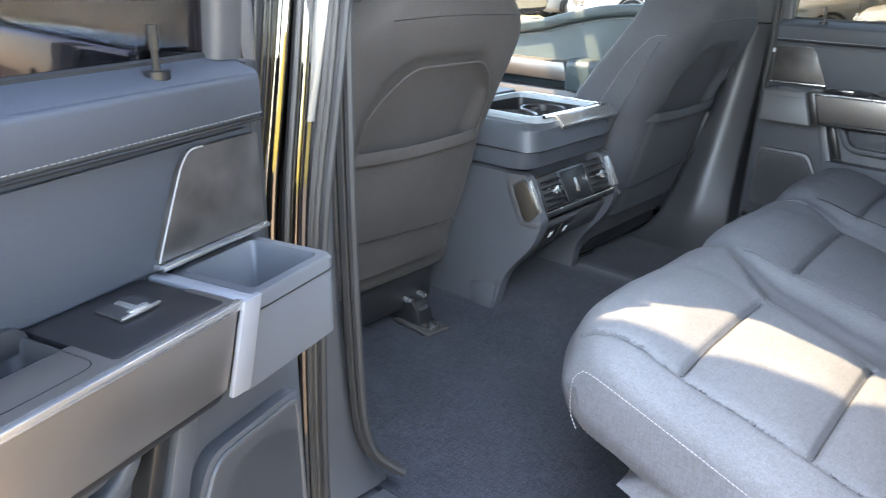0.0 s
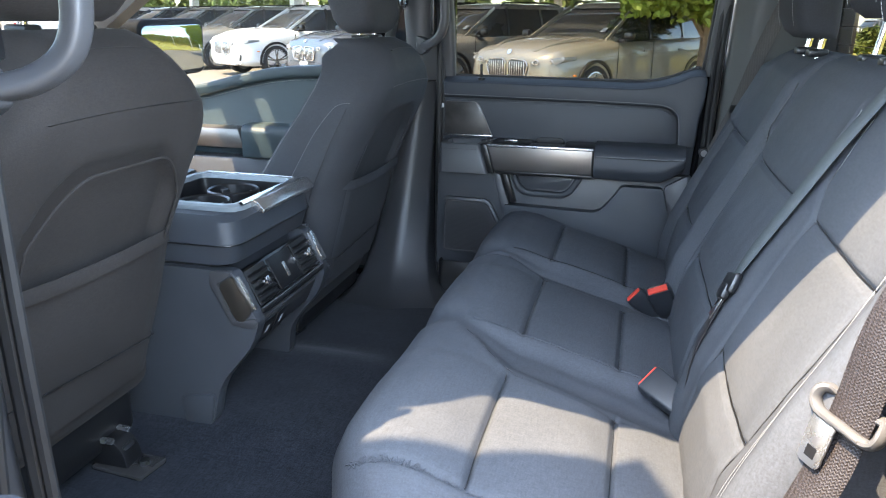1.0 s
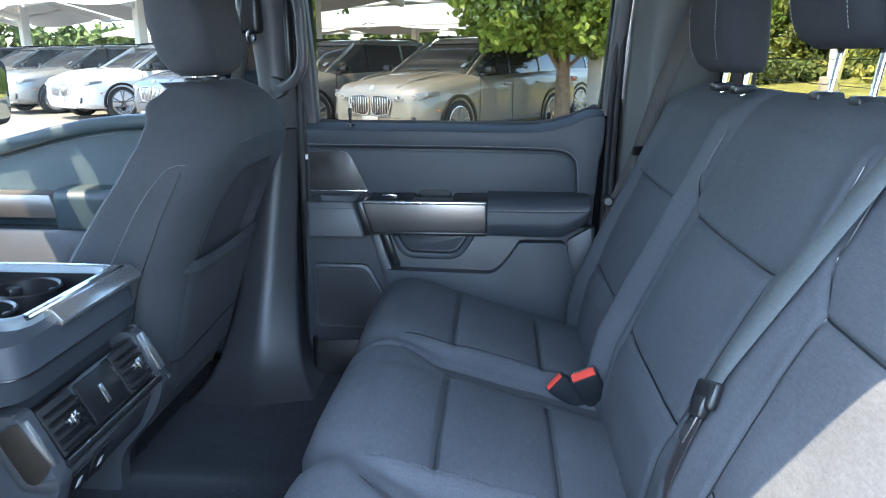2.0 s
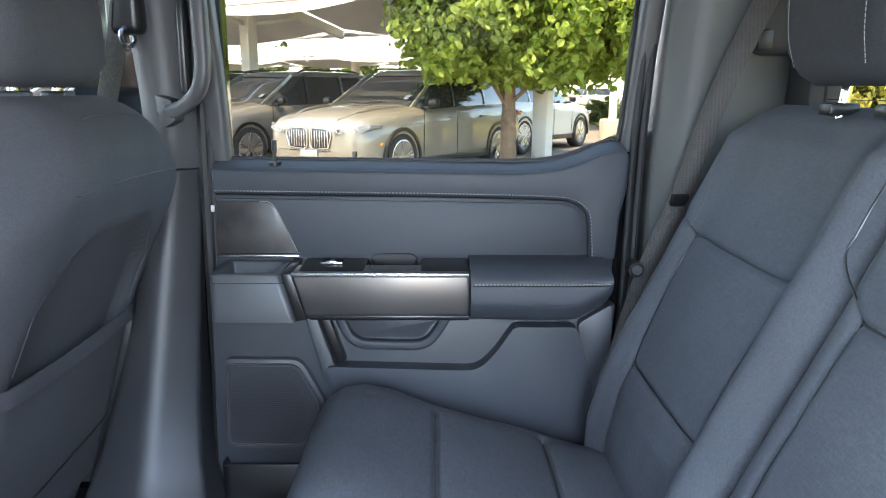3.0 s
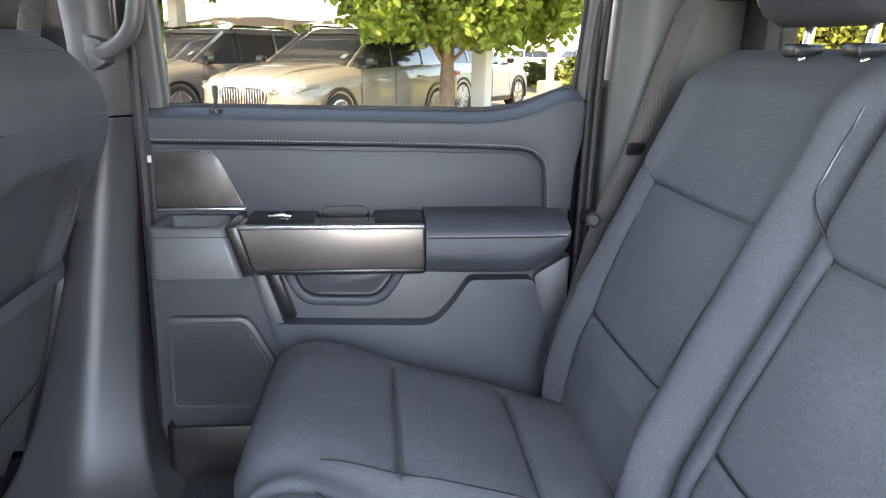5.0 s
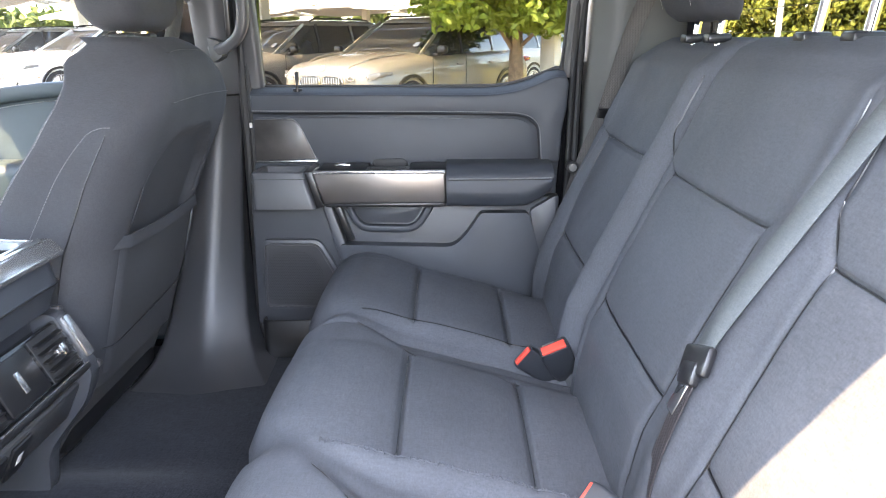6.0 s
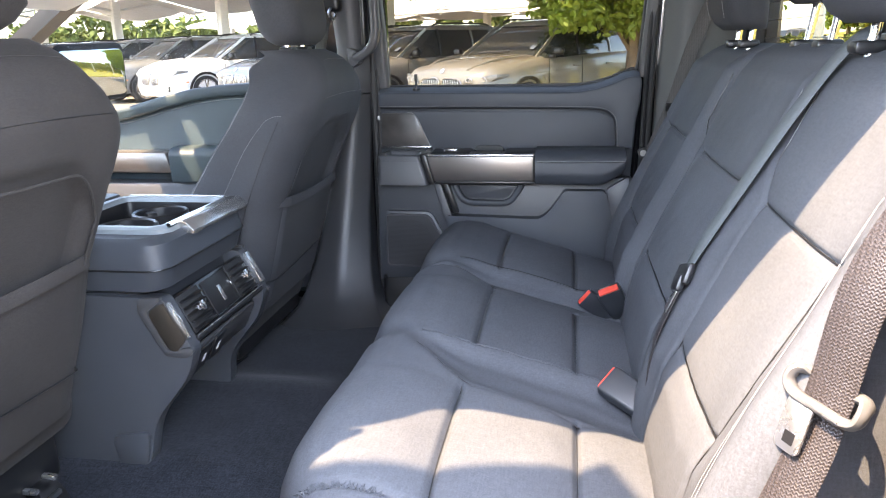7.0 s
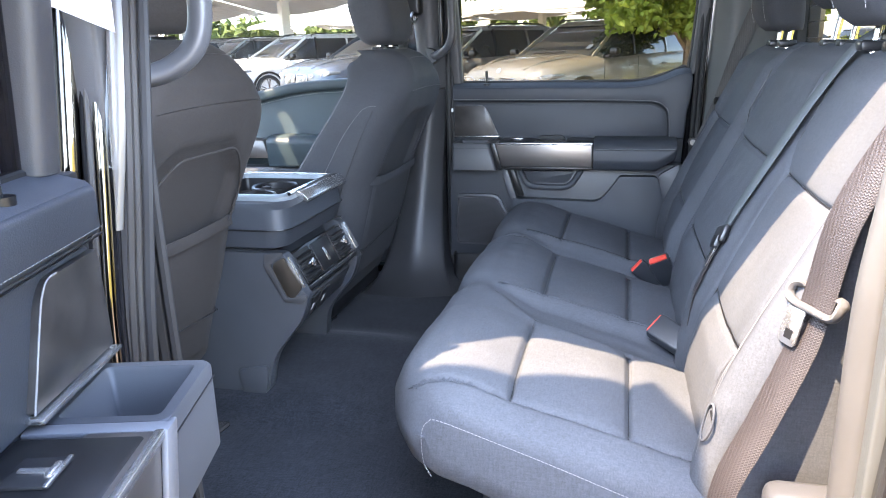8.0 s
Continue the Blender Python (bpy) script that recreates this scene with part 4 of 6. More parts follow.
def rear_headrest(y, up, width, ahead=0.0):
    ob = thing("rear_headrest", (1.120, y, 1.68), "shade-darkened cloth rear headrest raised on two chrome posts", "headrest", "rear headrests")
    z0 = 1.69 + up
    back = ahead + 0.22 * up
    def ring(z, dx, hw, d0, d1):
        dx += back
        return [(x, yy, z) for x, yy in round_poly([(1.12 + d0 + dx, y - hw), (1.12 + d0 + dx, y + hw), (1.12 + d1 + dx, y + hw * 0.95), (1.12 + d1 + dx, y - hw * 0.95)], 0.045, 5)]
    w = width / 2
    rows = ((z0 - 0.003, 0.0, w * 0.72, -0.040, 0.018), (z0 + 0.012, -0.004, w * 0.86, -0.055, 0.022), (z0 + 0.04, -0.008, w * 0.96, -0.064, 0.024), (z0 + 0.10, -0.012, w, -0.066, 0.024), (z0 + 0.15, -0.010, w * 0.96, -0.060, 0.020), (z0 + 0.175, -0.006, w * 0.85, -0.045, 0.016), (z0 + 0.185, 0.0, w * 0.6, -0.02, 0.008))
    part("pad", loft([ring(*r) for r in rows]), SHADED_CLOTH, ob, sharp=70)
    for s in (-1, 1):
        part("stitching", stitches(spline([(1.12 + back - 0.062 - 0.006, y + s * w * 0.62, z0 + 0.02), (1.12 + back - 0.077, y + s * w * 0.66, z0 + 0.06), (1.12 + back - 0.080, y + s * w * 0.68, z0 + 0.12)], 6), 0.006, 0.0045, 0.0007, (-1, 0, 0)), THREAD, ob, "pale stitching")
    for s in (-1, 1):
        part("post", tube([(1.116 + ahead, y + s * 0.062, 1.675), (1.118 + back, y + s * 0.062, z0 + 0.03)], 0.0068, 12, (0, 1, 0)), CHROME, ob, "chrome post")
        part("post_guide", moved(box(-0.020, 0.020, -0.017, 0.017, 0, 0.016, 0.005), Matrix.Translation((1.113 + ahead, y + s * 0.062, 1.680))), BLACK, ob)


rear_headrest(0.0, 0.068, 0.27)
rear_headrest(0.385, 0.030, 0.26, -0.034)
rear_headrest(-0.385, 0.030, 0.26, -0.034)


# ---- front seats ----
def front_seat(name, x0, yc, up, label, near, cloth):
    """A front seat as seen from behind: backrest with pocket, base, headrest."""
    ob = thing(name, (x0 - 0.2, yc, FLOOR), label, "seat", "front seats")

    def rear_x(z):
        pts = ((1.00, -0.090), (1.10, -0.062), (1.22, -0.026), (1.34, 0.006), (1.47, 0.064), (1.54, 0.100), (1.59, 0.118), (1.63, 0.120), (1.665, 0.106), (1.69, 0.082), (1.705, 0.045))
        for (a, u), (b, v) in zip(pts, pts[1:]):
            if z <= b:
                t = max(0.0, (z - a) / (b - a))
                return x0 + u + (v - u) * t
        return x0 + pts[-1][1]

    def half(z):
        return 0.243 + 0.017 * smooth_step(1.0, 1.30, z) - 0.022 * smooth_step(1.48, 1.63, z) - 0.105 * smooth_step(1.555, 1.715, z)

    def outline(z):
        w, rx = half(z), rear_x(z)
        thick = (0.235 - 0.085 * smooth_step(1.15, 1.68, z)) * (1 - 0.55 * smooth_step(1.66, 1.705, z))
        pts = [(rx - thick, yc - w * 0.80), (rx - thick - 0.03, yc - w), (rx - 0.05, yc - w), (rx, yc - w * 0.80), (rx, yc + w * 0.80), (rx - 0.05, yc + w), (rx - thick - 0.03, yc + w), (rx - thick, yc + w * 0.80)]
        return round_poly(pts, [0.02, 0.04, 0.03, 0.04, 0.04, 0.03, 0.04, 0.02], 4)

    rings = []
    for i in range(58):
        z = 1.065 + 0.64 * i / 57
        rx, line = rear_x(z), outline(z)
        ring = []
        for k, (x, y) in enumerate(line):
            ring.append((x, y, z))
            x2, y2 = line[(k + 1) % len(line)]
            if abs(x - rx) < 0.001 and abs(x2 - rx) < 0.001 and y2 - y > 0.1:
                # the flat of the back: a soft arched recess above the pocket
                for q in range(1, 36):
                    yy = y + (y2 - y) * q / 36
                    v = abs(yy - yc)
                    arch = 1.535 - 0.9 * max(0.0, v - 0.07) ** 2 / 0.10
                    inside = (1 - smooth_step(0.156, 0.170, v)) * (1 - smooth_step(arch - 0.016, arch, z)) * smooth_step(1.18, 1.26, z)
                    slack = 0.0022 * noise.noise(Vector((yy * 11, z * 8, x0 * 9))) * smooth_step(1.1, 1.2, z)
                    ring.append((x - 0.021 * inside + slack, yy, z))
        rings.append(ring)
    part("backrest", loft(rings), cloth, ob, sharp=70)
    # the pocket: a slack cloth panel with a hemmed mouth
    rows = []
    for i in range(14):
        z = 1.090 + 0.260 * i / 13
        row = []
        for j in range(21):
            u = -1 + j / 10
            zz = z + 0.012 * i / 13 * abs(u) ** 2
            y = yc + u * half(zz) * 0.86
            sag = 0.012 * (1 - u * u) * smooth_step(0.15, 1.0, i / 13) - 0.010 * smooth_step(1.20, 1.32, zz) * (1 - u * u)
            row.append((rear_x(zz) + 0.004 + sag - 0.035 * smooth_step(0.80, 1.0, abs(u)), y, zz))
        rows.append(row)
    pocket = loft(rows, caps=False, closed=False)
    g2 = bmesh.ops.extrude_face_region(pocket, geom=pocket.faces[:])
    bmesh.ops.translate(pocket, verts=[v for v in g2["geom"] if isinstance(v, bmesh.types.BMVert)], vec=(-0.004, 0, 0))
    part("pocket", pocket, cloth, ob, sharp=70)
    low = [(rear_x(1.168) + 0.006 + 0.004 * (1 - u * u) - 0.035 * smooth_step(0.80, 1.0, abs(u)), yc + u * half(1.168) * 0.86, 1.160 + 0.012 * u * near) for u in [-1 + i / 12 for i in range(25)]]
    part("pocket_seam", tube(low, 0.0013, 5), BLACK, ob)
    part("pocket_hem", sweep([Vector(p) + Vector((0.001, 0, -0.006)) for p in rows[-1]], round_poly([(-0.0022, -0.012), (0.0022, -0.012), (0.0022, 0.012), (-0.0022, 0.012)], 0.002, 2), (0, 0, 1)), cloth, ob)
    for zt, k in ((1.598, 0.80), (1.682, 0.72)):
        line = [(rear_x(zt - 0.01 * u * u) + 0.0012 - 0.030 * smooth_step(0.92, 1.0, abs(u)), yc + u * half(zt) * k, zt - 0.005 * u * u) for u in [-1 + i / 12 for i in range(25)]]
        part("cross_seam", stitches(line, 0.0062, 0.0058, 0.0005, (1, 0, 0)), SEAL_GREY if zt > 1.65 else BLACK, ob)
    # welt round the arched recess
    arch_line = [(0.168, 1.37 + 0.012 * i) for i in range(7)] + [(0.168 - 0.014 * i, 1.535 - 9.0 * max(0.0, 0.168 - 0.014 * i - 0.07) ** 2) for i in range(13)]
    arch_line += [(-v, z) for v, z in reversed(arch_line[:-1])]
    part("welt", tube(spline([(rear_x(z) + 0.0008, yc + v, z) for v, z in arch_line], 2), 0.0022, 6, (1, 0, 0)), cloth, ob)
    # bolster stitching down the inner flank
    for s in (-1, 1):
        def flank(z, off):
            return (rear_x(z) - off, yc + s * (half(z) + 0.0007), z)
        part("side_seam", tube([flank(z, 0.068) for z in [1.09 + 0.02 * i for i in range(24)]], 0.0012, 5, (0, s, 0)), BLACK, ob)
        contour = []
        for z in [1.16 + 0.018 * i for i in range(26)]:
            x, y = outline(z)[8 if s < 0 else 33]
            contour.append((x - 0.0005, y + s * 0.0007, z))
        part("side_stitching", stitches(contour, 0.006, 0.0046, 0.0007, (0, s, 0)), DIM_THREAD, ob, "dim grey stitching")
        arc = [(0.064, 1.562), (0.084, 1.560), (0.102, 1.546), (0.116, 1.50), (0.128, 1.42), (0.140, 1.32), (0.148, 1.22)]
        arc = spline([(u, 0, z) for u, z in arc], 6)
        part("side_stitching", stitches([flank(q[2], q[0]) for q in arc], 0.006, 0.0046, 0.0007, (0, s, 0)), DIM_THREAD, ob, "dim grey stitching")
    # cushion and plinth
    part("cushion", box(x0 - 0.62, x0 - 0.10, yc - 0.265, yc + 0.265, 1.02, 1.19, 0.05, 4), cloth, ob)
    part("plinth", box(x0 - 0.58, x0 - 0.13, yc - 0.22, yc + 0.22, 0.93, 1.03, 0.02), BLACK, ob)
    if near > 0:
        part("skirt", loft([[(x, y, z) for x, y in round_poly([(x0 - 0.36, yc - w), (x1, yc - w), (x1, yc + w), (x0 - 0.36, yc + w)], 0.03, 3)] for z, x1, w in ((0.925, x0 - 0.155, 0.235), (0.96, x0 - 0.138, 0.243), (1.02, x0 - 0.112, 0.246), (1.085, x0 - 0.075, 0.246))]), cloth, ob)
    end = x0 + (-0.028 if near < 0 else -0.16)
    for s in (-1, 1):
        y = yc + s * 0.14
        rail = part("seat_rail", box(x0 - 0.60, end - 0.06, y - 0.016, y + 0.016, FLOOR + 0.02, FLOOR + 0.05, 0.004), STEEL, ob, "steel seat rail")
        foot = part("rail_foot", prism(round_poly([(end - 0.150, FLOOR + 0.004), (end - 0.050, FLOOR + 0.004), (end - 0.058, FLOOR + 0.040), (end - 0.075, FLOOR + 0.062), (end - 0.150, FLOOR + 0.066)], 0.010, 3), y - 0.024, y + 0.024, "y", 0.005), BLACK, rail)
        part("foot_plate", prism(round_poly([(end - 0.13, y - 0.034), (end - 0.01, y - 0.044), (end, y + 0.030), (end - 0.13, y + 0.034)], 0.008, 3), FLOOR + 0.001, FLOOR + 0.010, "z", 0.003), GLOSS_GREY, rail, "shiny dark foot plate")
        for dy in (-0.024, 0.024):
            part("bright_edge", box(end - 0.160, end - 0.076, y + dy - 0.005, y + dy + 0.005, FLOOR + 0.060, FLOOR + 0.070, 0.002), SILVER, rail, "bright rail edge")
        part("bolt", tube([(end - 0.03, y, FLOOR + 0.008), (end - 0.03, y, FLOOR + 0.020)], 0.010, 8, (0, 1, 0)), STEEL, rail)
    # headrest
    hx, z0 = x0 - 0.002, 1.716
    def ring(z, w, d0, d1, dx):
        return [(x, y, z) for x, y in round_poly([(hx + d0 + dx, yc - w * 0.9), (hx + d0 + dx, yc + w * 0.9), (hx + d1 + dx, yc + w), (hx + d1 + dx, yc - w)], 0.05, 5)]
    rows = ((z0, 0.085, -0.03, 0.03, 0.0), (z0 + 0.012, 0.105, -0.05, 0.048, 0.0), (z0 + 0.035, 0.124, -0.062, 0.058, 0.0), (z0 + 0.10, 0.136, -0.068, 0.058, -0.008), (z0 + 0.17, 0.136, -0.062, 0.050, -0.016), (z0 + 0.205, 0.12, -0.045, 0.035, -0.022), (z0 + 0.22, 0.08, -0.02, 0.015, -0.024))
    head = part("headrest", loft([ring(*r) for r in rows]), cloth, ob, sharp=70)
    for s in (-1, 1):
        part("post", tube([(hx, yc + s * 0.055, 1.68), (hx, yc + s * 0.055, z0 + 0.03)], 0.007, 10, (0, 1, 0)), CHROME, head, "chrome post")
        part("post_guide", moved(box(-0.018, 0.018, -0.016, 0.016, 0, 0.014, 0.004), Matrix.Translation((hx, yc + s * 0.055, 1.698))), BLACK, head)
    for o in ob.children:
        if o.name.split('.')[0] in ('backrest', 'pocket', 'pocket_hem', 'cross_seam', 'side_stitching', 'side_seam', 'pocket_seam', 'headrest'):
            o.location.z += up
    return ob


front_seat("driver_seat", -0.084, -0.470, 0.022, "dark grey cloth driver seat with a slack map pocket", -1, WARM_SHADE_CLOTH)
front_seat("passenger_seat", 0.034, 0.490, -0.006, "dark grey cloth passenger seat with a slack map pocket", 1, COOL_LIGHT_CLOTH)


# ---- centre console ----
console = thing("centre_console", (-0.25, 0, FLOOR), "dark plastic centre console with rear vents and cup holders", "console")
def c_ring(z, x1, w):
    return [(x, y, z) for x, y in round_poly([(-0.75, -w), (x1, -w), (x1, w), (-0.75, w)], [0.01, 0.03, 0.03, 0.01], 4)]
part("body", loft([c_ring(0.89, -0.205, 0.155), c_ring(0.93, -0.195, 0.155), c_ring(0.98, -0.150, 0.155), c_ring(1.03, -0.095, 0.155), c_ring(1.06, -0.055, 0.155), c_ring(1.12, -0.045, 0.160), c_ring(1.19, -0.045, 0.165), c_ring(1.262, -0.050, 0.165), c_ring(1.275, -0.065, 0.16)]), PLASTIC, console)
for s in (-1, 1):
    flank = [(-0.75, 0.89), (-0.131, 0.89), (-0.072, 0.925), (-0.060, 1.014), (-0.012, 1.072), (0.022, 1.113), (0.040, 1.168), (0.026, 1.190), (-0.010, 1.268), (-0.75, 1.272)]
    wall = prism(round_poly(flank, [0, 0.02, 0.03, 0.06, 0.06, 0.03, 0.012, 0.02, 0.012, 0], 4), s * 0.146, s * 0.178, "y", 0.012, 3)
    for v in wall.verts:
        v.co.y += s * 0.014 * smooth_step(1.05, 0.90, v.co.z)
    part("flank", wall, PLASTIC, console)
    band = [(-0.056, 1.268), (-0.014, 1.272), (-0.012, 1.266), (-0.043, 1.243), (-0.008, 1.167), (0.036, 1.176), (0.042, 1.168), (0.028, 1.154), (-0.016, 1.157), (-0.060, 1.240)]
    part("raised_band", prism(round_poly(band, 0.006, 3), s * 0.174, s * 0.1835, "y", 0.003), GREY_PLASTIC, console)
    part("kick_plate", prism(round_poly([(-0.146, 0.985), (-0.066, 1.000), (-0.076, 0.928), (-0.132, 0.901)], 0.012, 3), s * 0.184, s * 0.1955, "y", 0.004), PLASTIC, console)
lid = loft([[(x, y, z) for x, y in round_poly([(-0.70, -w), (x1, -w), (x1, w), (-0.70, w)], [0.02, r, r, 0.02], 5)] for z, x1, w, r in ((1.272, -0.035, 0.165, 0.04), (1.280, -0.012, 0.178, 0.05), (1.318, 0.0, 0.184, 0.05), (1.322, 0.002, 0.184, 0.05), (1.326, 0.0, 0.184, 0.05), (1.366, -0.004, 0.178, 0.05), (1.378, -0.018, 0.168, 0.05))] + [[(x, y, z) for x, y in round_poly([(-0.275, -0.125), (-0.026, -0.125), (-0.026, 0.150), (-0.275, 0.150)], 0.02, 5)] for z in (1.377, 1.318)])
part("armrest_box", lid, VINYL, console)
part("lid_groove", sweep([(x, y, 1.321) for x, y in round_poly([(-0.60, -0.185), (0.0035, -0.185), (0.0035, 0.185), (-0.60, 0.185)], [0.01, 0.05, 0.05, 0.01], 5)], slab(0.002, 0.003)), BLACK, console)
frame_top = [[(x, y, z) for x, y in round_poly([(-0.285 + i, -0.135 + i), (-0.016 - i, -0.135 + i), (-0.016 - i, 0.160 - i), (-0.285 + i, 0.160 - i)], r, 4)] for i, z, r in ((0.0, 1.372, 0.03), (0.0, 1.386, 0.03), (0.004, 1.390, 0.03), (0.017, 1.390, 0.028), (0.020, 1.386, 0.026), (0.021, 1.376, 0.026))]
part("cup_tray", loft(frame_top, caps=False), TRAY_GREY, console, "blue-grey cup holder surround")
part("tray_well", loft([[(x, y, z) for x, y in round_poly([(-0.285 + i, -0.135 + i), (-0.016 - i, -0.135 + i), (-0.016 - i, 0.160 - i), (-0.285 + i, 0.160 - i)], 0.026, 4)] for i, z in ((0.020, 1.380), (0.0215, 1.379), (0.026, 1.324))], caps=False), BLACK, console)
part("tray_floor", prism(round_poly([(-0.265, -0.115), (-0.036, -0.115), (-0.036, 0.140), (-0.265, 0.140)], 0.02, 4), 1.318, 1.326, "z", 0), BLACK, console)
for y in (-0.048, 0.074):
    hole = [[(-0.145 + r * math.cos(a), y + r * math.sin(a), z) for a in [2 * math.pi * i / 28 for i in range(28)]] for r, z in ((0.058, 1.327), (0.058, 1.372), (0.055, 1.375), (0.051, 1.372), (0.047, 1.327))]
    cup = part("cup_holder", loft(hole, caps=False), BLACK, console)
    for k in range(3):
        a = 2.1 * k + 0.5
        part("cup_grip", moved(box(-0.013, 0.010, -0.012, 0.012, 1.340, 1.366, 0.005), Matrix.Translation((-0.145, y, 0)) @ Matrix.Rotation(a, 4, "Z") @ Matrix.Translation((0.046, 0, 0))), BLACK, cup)
part("tray_rail", sweep(spline([(-0.26, 0.152, 1.391), (-0.05, 0.152, 1.391), (-0.028, 0.140, 1.391), (-0.022, 0.08, 1.392), (-0.022, -0.11, 1.392)], 6), slab(0.006, 0.004)), SILVER, console, "bright trim round the tray")
part("latch", prism([(-0.020, 1.391), (-0.004, 1.3905), (0.013, 1.372), (0.011, 1.364), (-0.004, 1.366), (-0.020, 1.378)], -0.077, 0.168, "y", 0.002), SILVER, console, "bright polished latch plate")
part("latch_hinge", tube([(-0.014, -0.118, 1.392), (-0.014, 0.150, 1.392)], 0.0045, 8), CHROME, console)
part("hinged_pad", box(-0.70, -0.285, -0.155, 0.155, 1.378, 1.396, 0.008), GREY_PLASTIC, console, "folded work surface")
# rear fascia: leaning vent panel between two bright cheeks
LEAN = Matrix.Translation((0.006, 0, 1.220)) @ Matrix.Rotation(radians(-27), 4, "Y")
part("vent_panel", moved(box(-0.030, 0.004, -0.148, 0.148, -0.044, 0.044, 0.004), LEAN), GLOSS_BLACK, console, "black vent panel")
part("lower_lip", moved(box(-0.02, 0.012, -0.150, 0.150, -0.054, -0.042, 0.004), LEAN), BLACK, console)
part("lip_line", moved(box(0.010, 0.0125, -0.146, 0.146, -0.0435, -0.0415, 0.0), LEAN), SILVER, console)
for s in (-1, 1):
    face = round_poly([(-0.042, 1.241), (-0.010, 1.262), (0.030, 1.192), (0.010, 1.167), (-0.006, 1.169)], [0.016, 0.008, 0.010, 0.008, 0.008], 4)
    cheek = part("cheek", prism(face, s * 0.172, s * 0.184, "y", 0.004), CHEEK_BRONZE, console, "satin bronze cheek beside the vents")
    part("cheek_edge", moved(box(0.002, 0.0125, s * (0.156 if s > 0 else 0.166), s * (0.178 if s > 0 else 0.174), -0.038, 0.040, 0.003), LEAN), SILVER, cheek, "polished cheek edge")
    vent = part("vent", moved(box(0.002, 0.0055, s * 0.100 - 0.041, s * 0.100 + 0.041, -0.038, 0.039, 0.002), LEAN), RUBBER, console)
    for k in range(5):
        part("vane", moved(box(-0.004, 0.014, -0.037, 0.037, -0.0018, 0.0018, 0.0008), LEAN @ Matrix.Translation((0, s * 0.100, -0.029 + k * 0.0145)) @ Matrix.Rotation(radians(25), 4, "Y")), BLACK, vent)
    part("vent_slider", moved(join(box(0.010, 0.022, -0.012, 0.012, -0.006, 0.006, 0.003), box(0.018, 0.025, -0.006, 0.006, -0.010, 0.010, 0.002)), LEAN @ Matrix.Translation((0, s * 0.100, 0))), CHROME, vent, "bright slider")
part("blank_plate", moved(box(0.002, 0.0075, -0.050, 0.050, -0.036, 0.037, 0.003), LEAN), BLACK, console)
part("plate_mark", moved(box(0.0075, 0.0095, -0.006, 0.006, -0.020, 0.014, 0.001), LEAN), SILVER, console)
part("socket_plate", moved(box(-0.030, -0.014, -0.145, 0.145, -0.038, 0.036, 0.008), Matrix.Translation((0.018, 0, 1.112)) @ Matrix.Rotation(radians(26), 4, "Y")), GREY_PLASTIC, console)
for y, tall in ((-0.092, 0.030), (-0.030, 0.030)):
    at = Matrix.Translation((0.018, y, 1.112)) @ Matrix.Rotation(radians(26), 4, "Y")
    sock = part("socket", moved(box(-0.016, -0.009, -0.025, 0.025, -tall, tall, 0.004), at), BLACK, console, "power socket flap")
    part("socket_mark", moved(box(-0.0092, -0.0086, -0.006, 0.006, -0.009, 0.009, 0), at), WHITE_MARK, sock)


# ---- seat belts ----
def buckle(place, turn, label, slim=1.0):
    """A slim case with a slot and a red release button at its end."""
    ob = thing("belt_buckle", place, label, "seat belt buckle", "belt buckles")
    m = Matrix.Translation(place) @ turn @ Matrix.Diagonal((slim, slim ** 0.5, 1, 1))
    part("case", moved(loft([[(x, y, z) for x, y in round_poly([(-t, -w), (t, -w), (t, w), (-t, w)], 0.006, 3)] for z, t, w in ((-0.034, 0.008, 0.016), (-0.028, 0.012, 0.021), (0.0, 0.014, 0.025), (0.050, 0.014, 0.027), (0.060, 0.013, 0.026))]), m), BUCKLE_CASE, ob)
    part("red_button", moved(box(-0.006, 0.011, -0.022, 0.022, 0.058, 0.064, 0.002), m), RED, ob, "red release button")
    part("slot", moved(box(-0.0105, -0.0075, -0.018, 0.018, 0.0592, 0.0615, 0), m), STEEL, ob)
    part("strap", moved(box(-0.004, 0.004, -0.016, 0.016, -0.085, -0.030, 0.002), m), WEBBING, ob)
    return ob


def stood(up, across):
    """A turn whose z runs along up and whose y leans towards across."""
    z = Vector(up).normalized()
    x = Vector(across).cross(z).normalized()
    return Matrix((x, z.cross(x), z)).transposed().to_4x4()


buckle(Vector((0.836, -0.224, 1.139)), stood((-0.77, 0.55, 0.31), (0.5, 0.6, 0.6)), "black belt buckle with a red button lying on the bench")
buckle(Vector((0.832, 0.250, 1.127)), stood((-0.38, -0.45, 0.80), (0.93, 0.0, 0.37)), "black belt buckle with a red button standing on the bench")
buckle(Vector((0.805, 0.256, 1.113)), stood((-0.75, -0.20, 0.60), (0.7, 0.0, 0.7)), "slim black belt buckle with a red button", 0.7)


def belt(name, path, width, label, up=(-1, 0, 0), material=WEBBING, low=None):
    """A strap along a path; low is its width at the far end where it turns edge on."""
    ob = thing(name, path[0], label, "seat belt")
    way = spline(path, 8)
    strap = sweep(way, slab(width, 0.0016), up)
    if low:
        strap.verts.ensure_lookup_table()
        for i, p in enumerate(way):
            k = 1 + (low / width - 1) * i / (len(way) - 1)
            for v in strap.verts[i * 6:i * 6 + 6]:
                v.co = p + (v.co - p) * k
    part("webbing", strap, material, ob, sharp=60)
    return ob


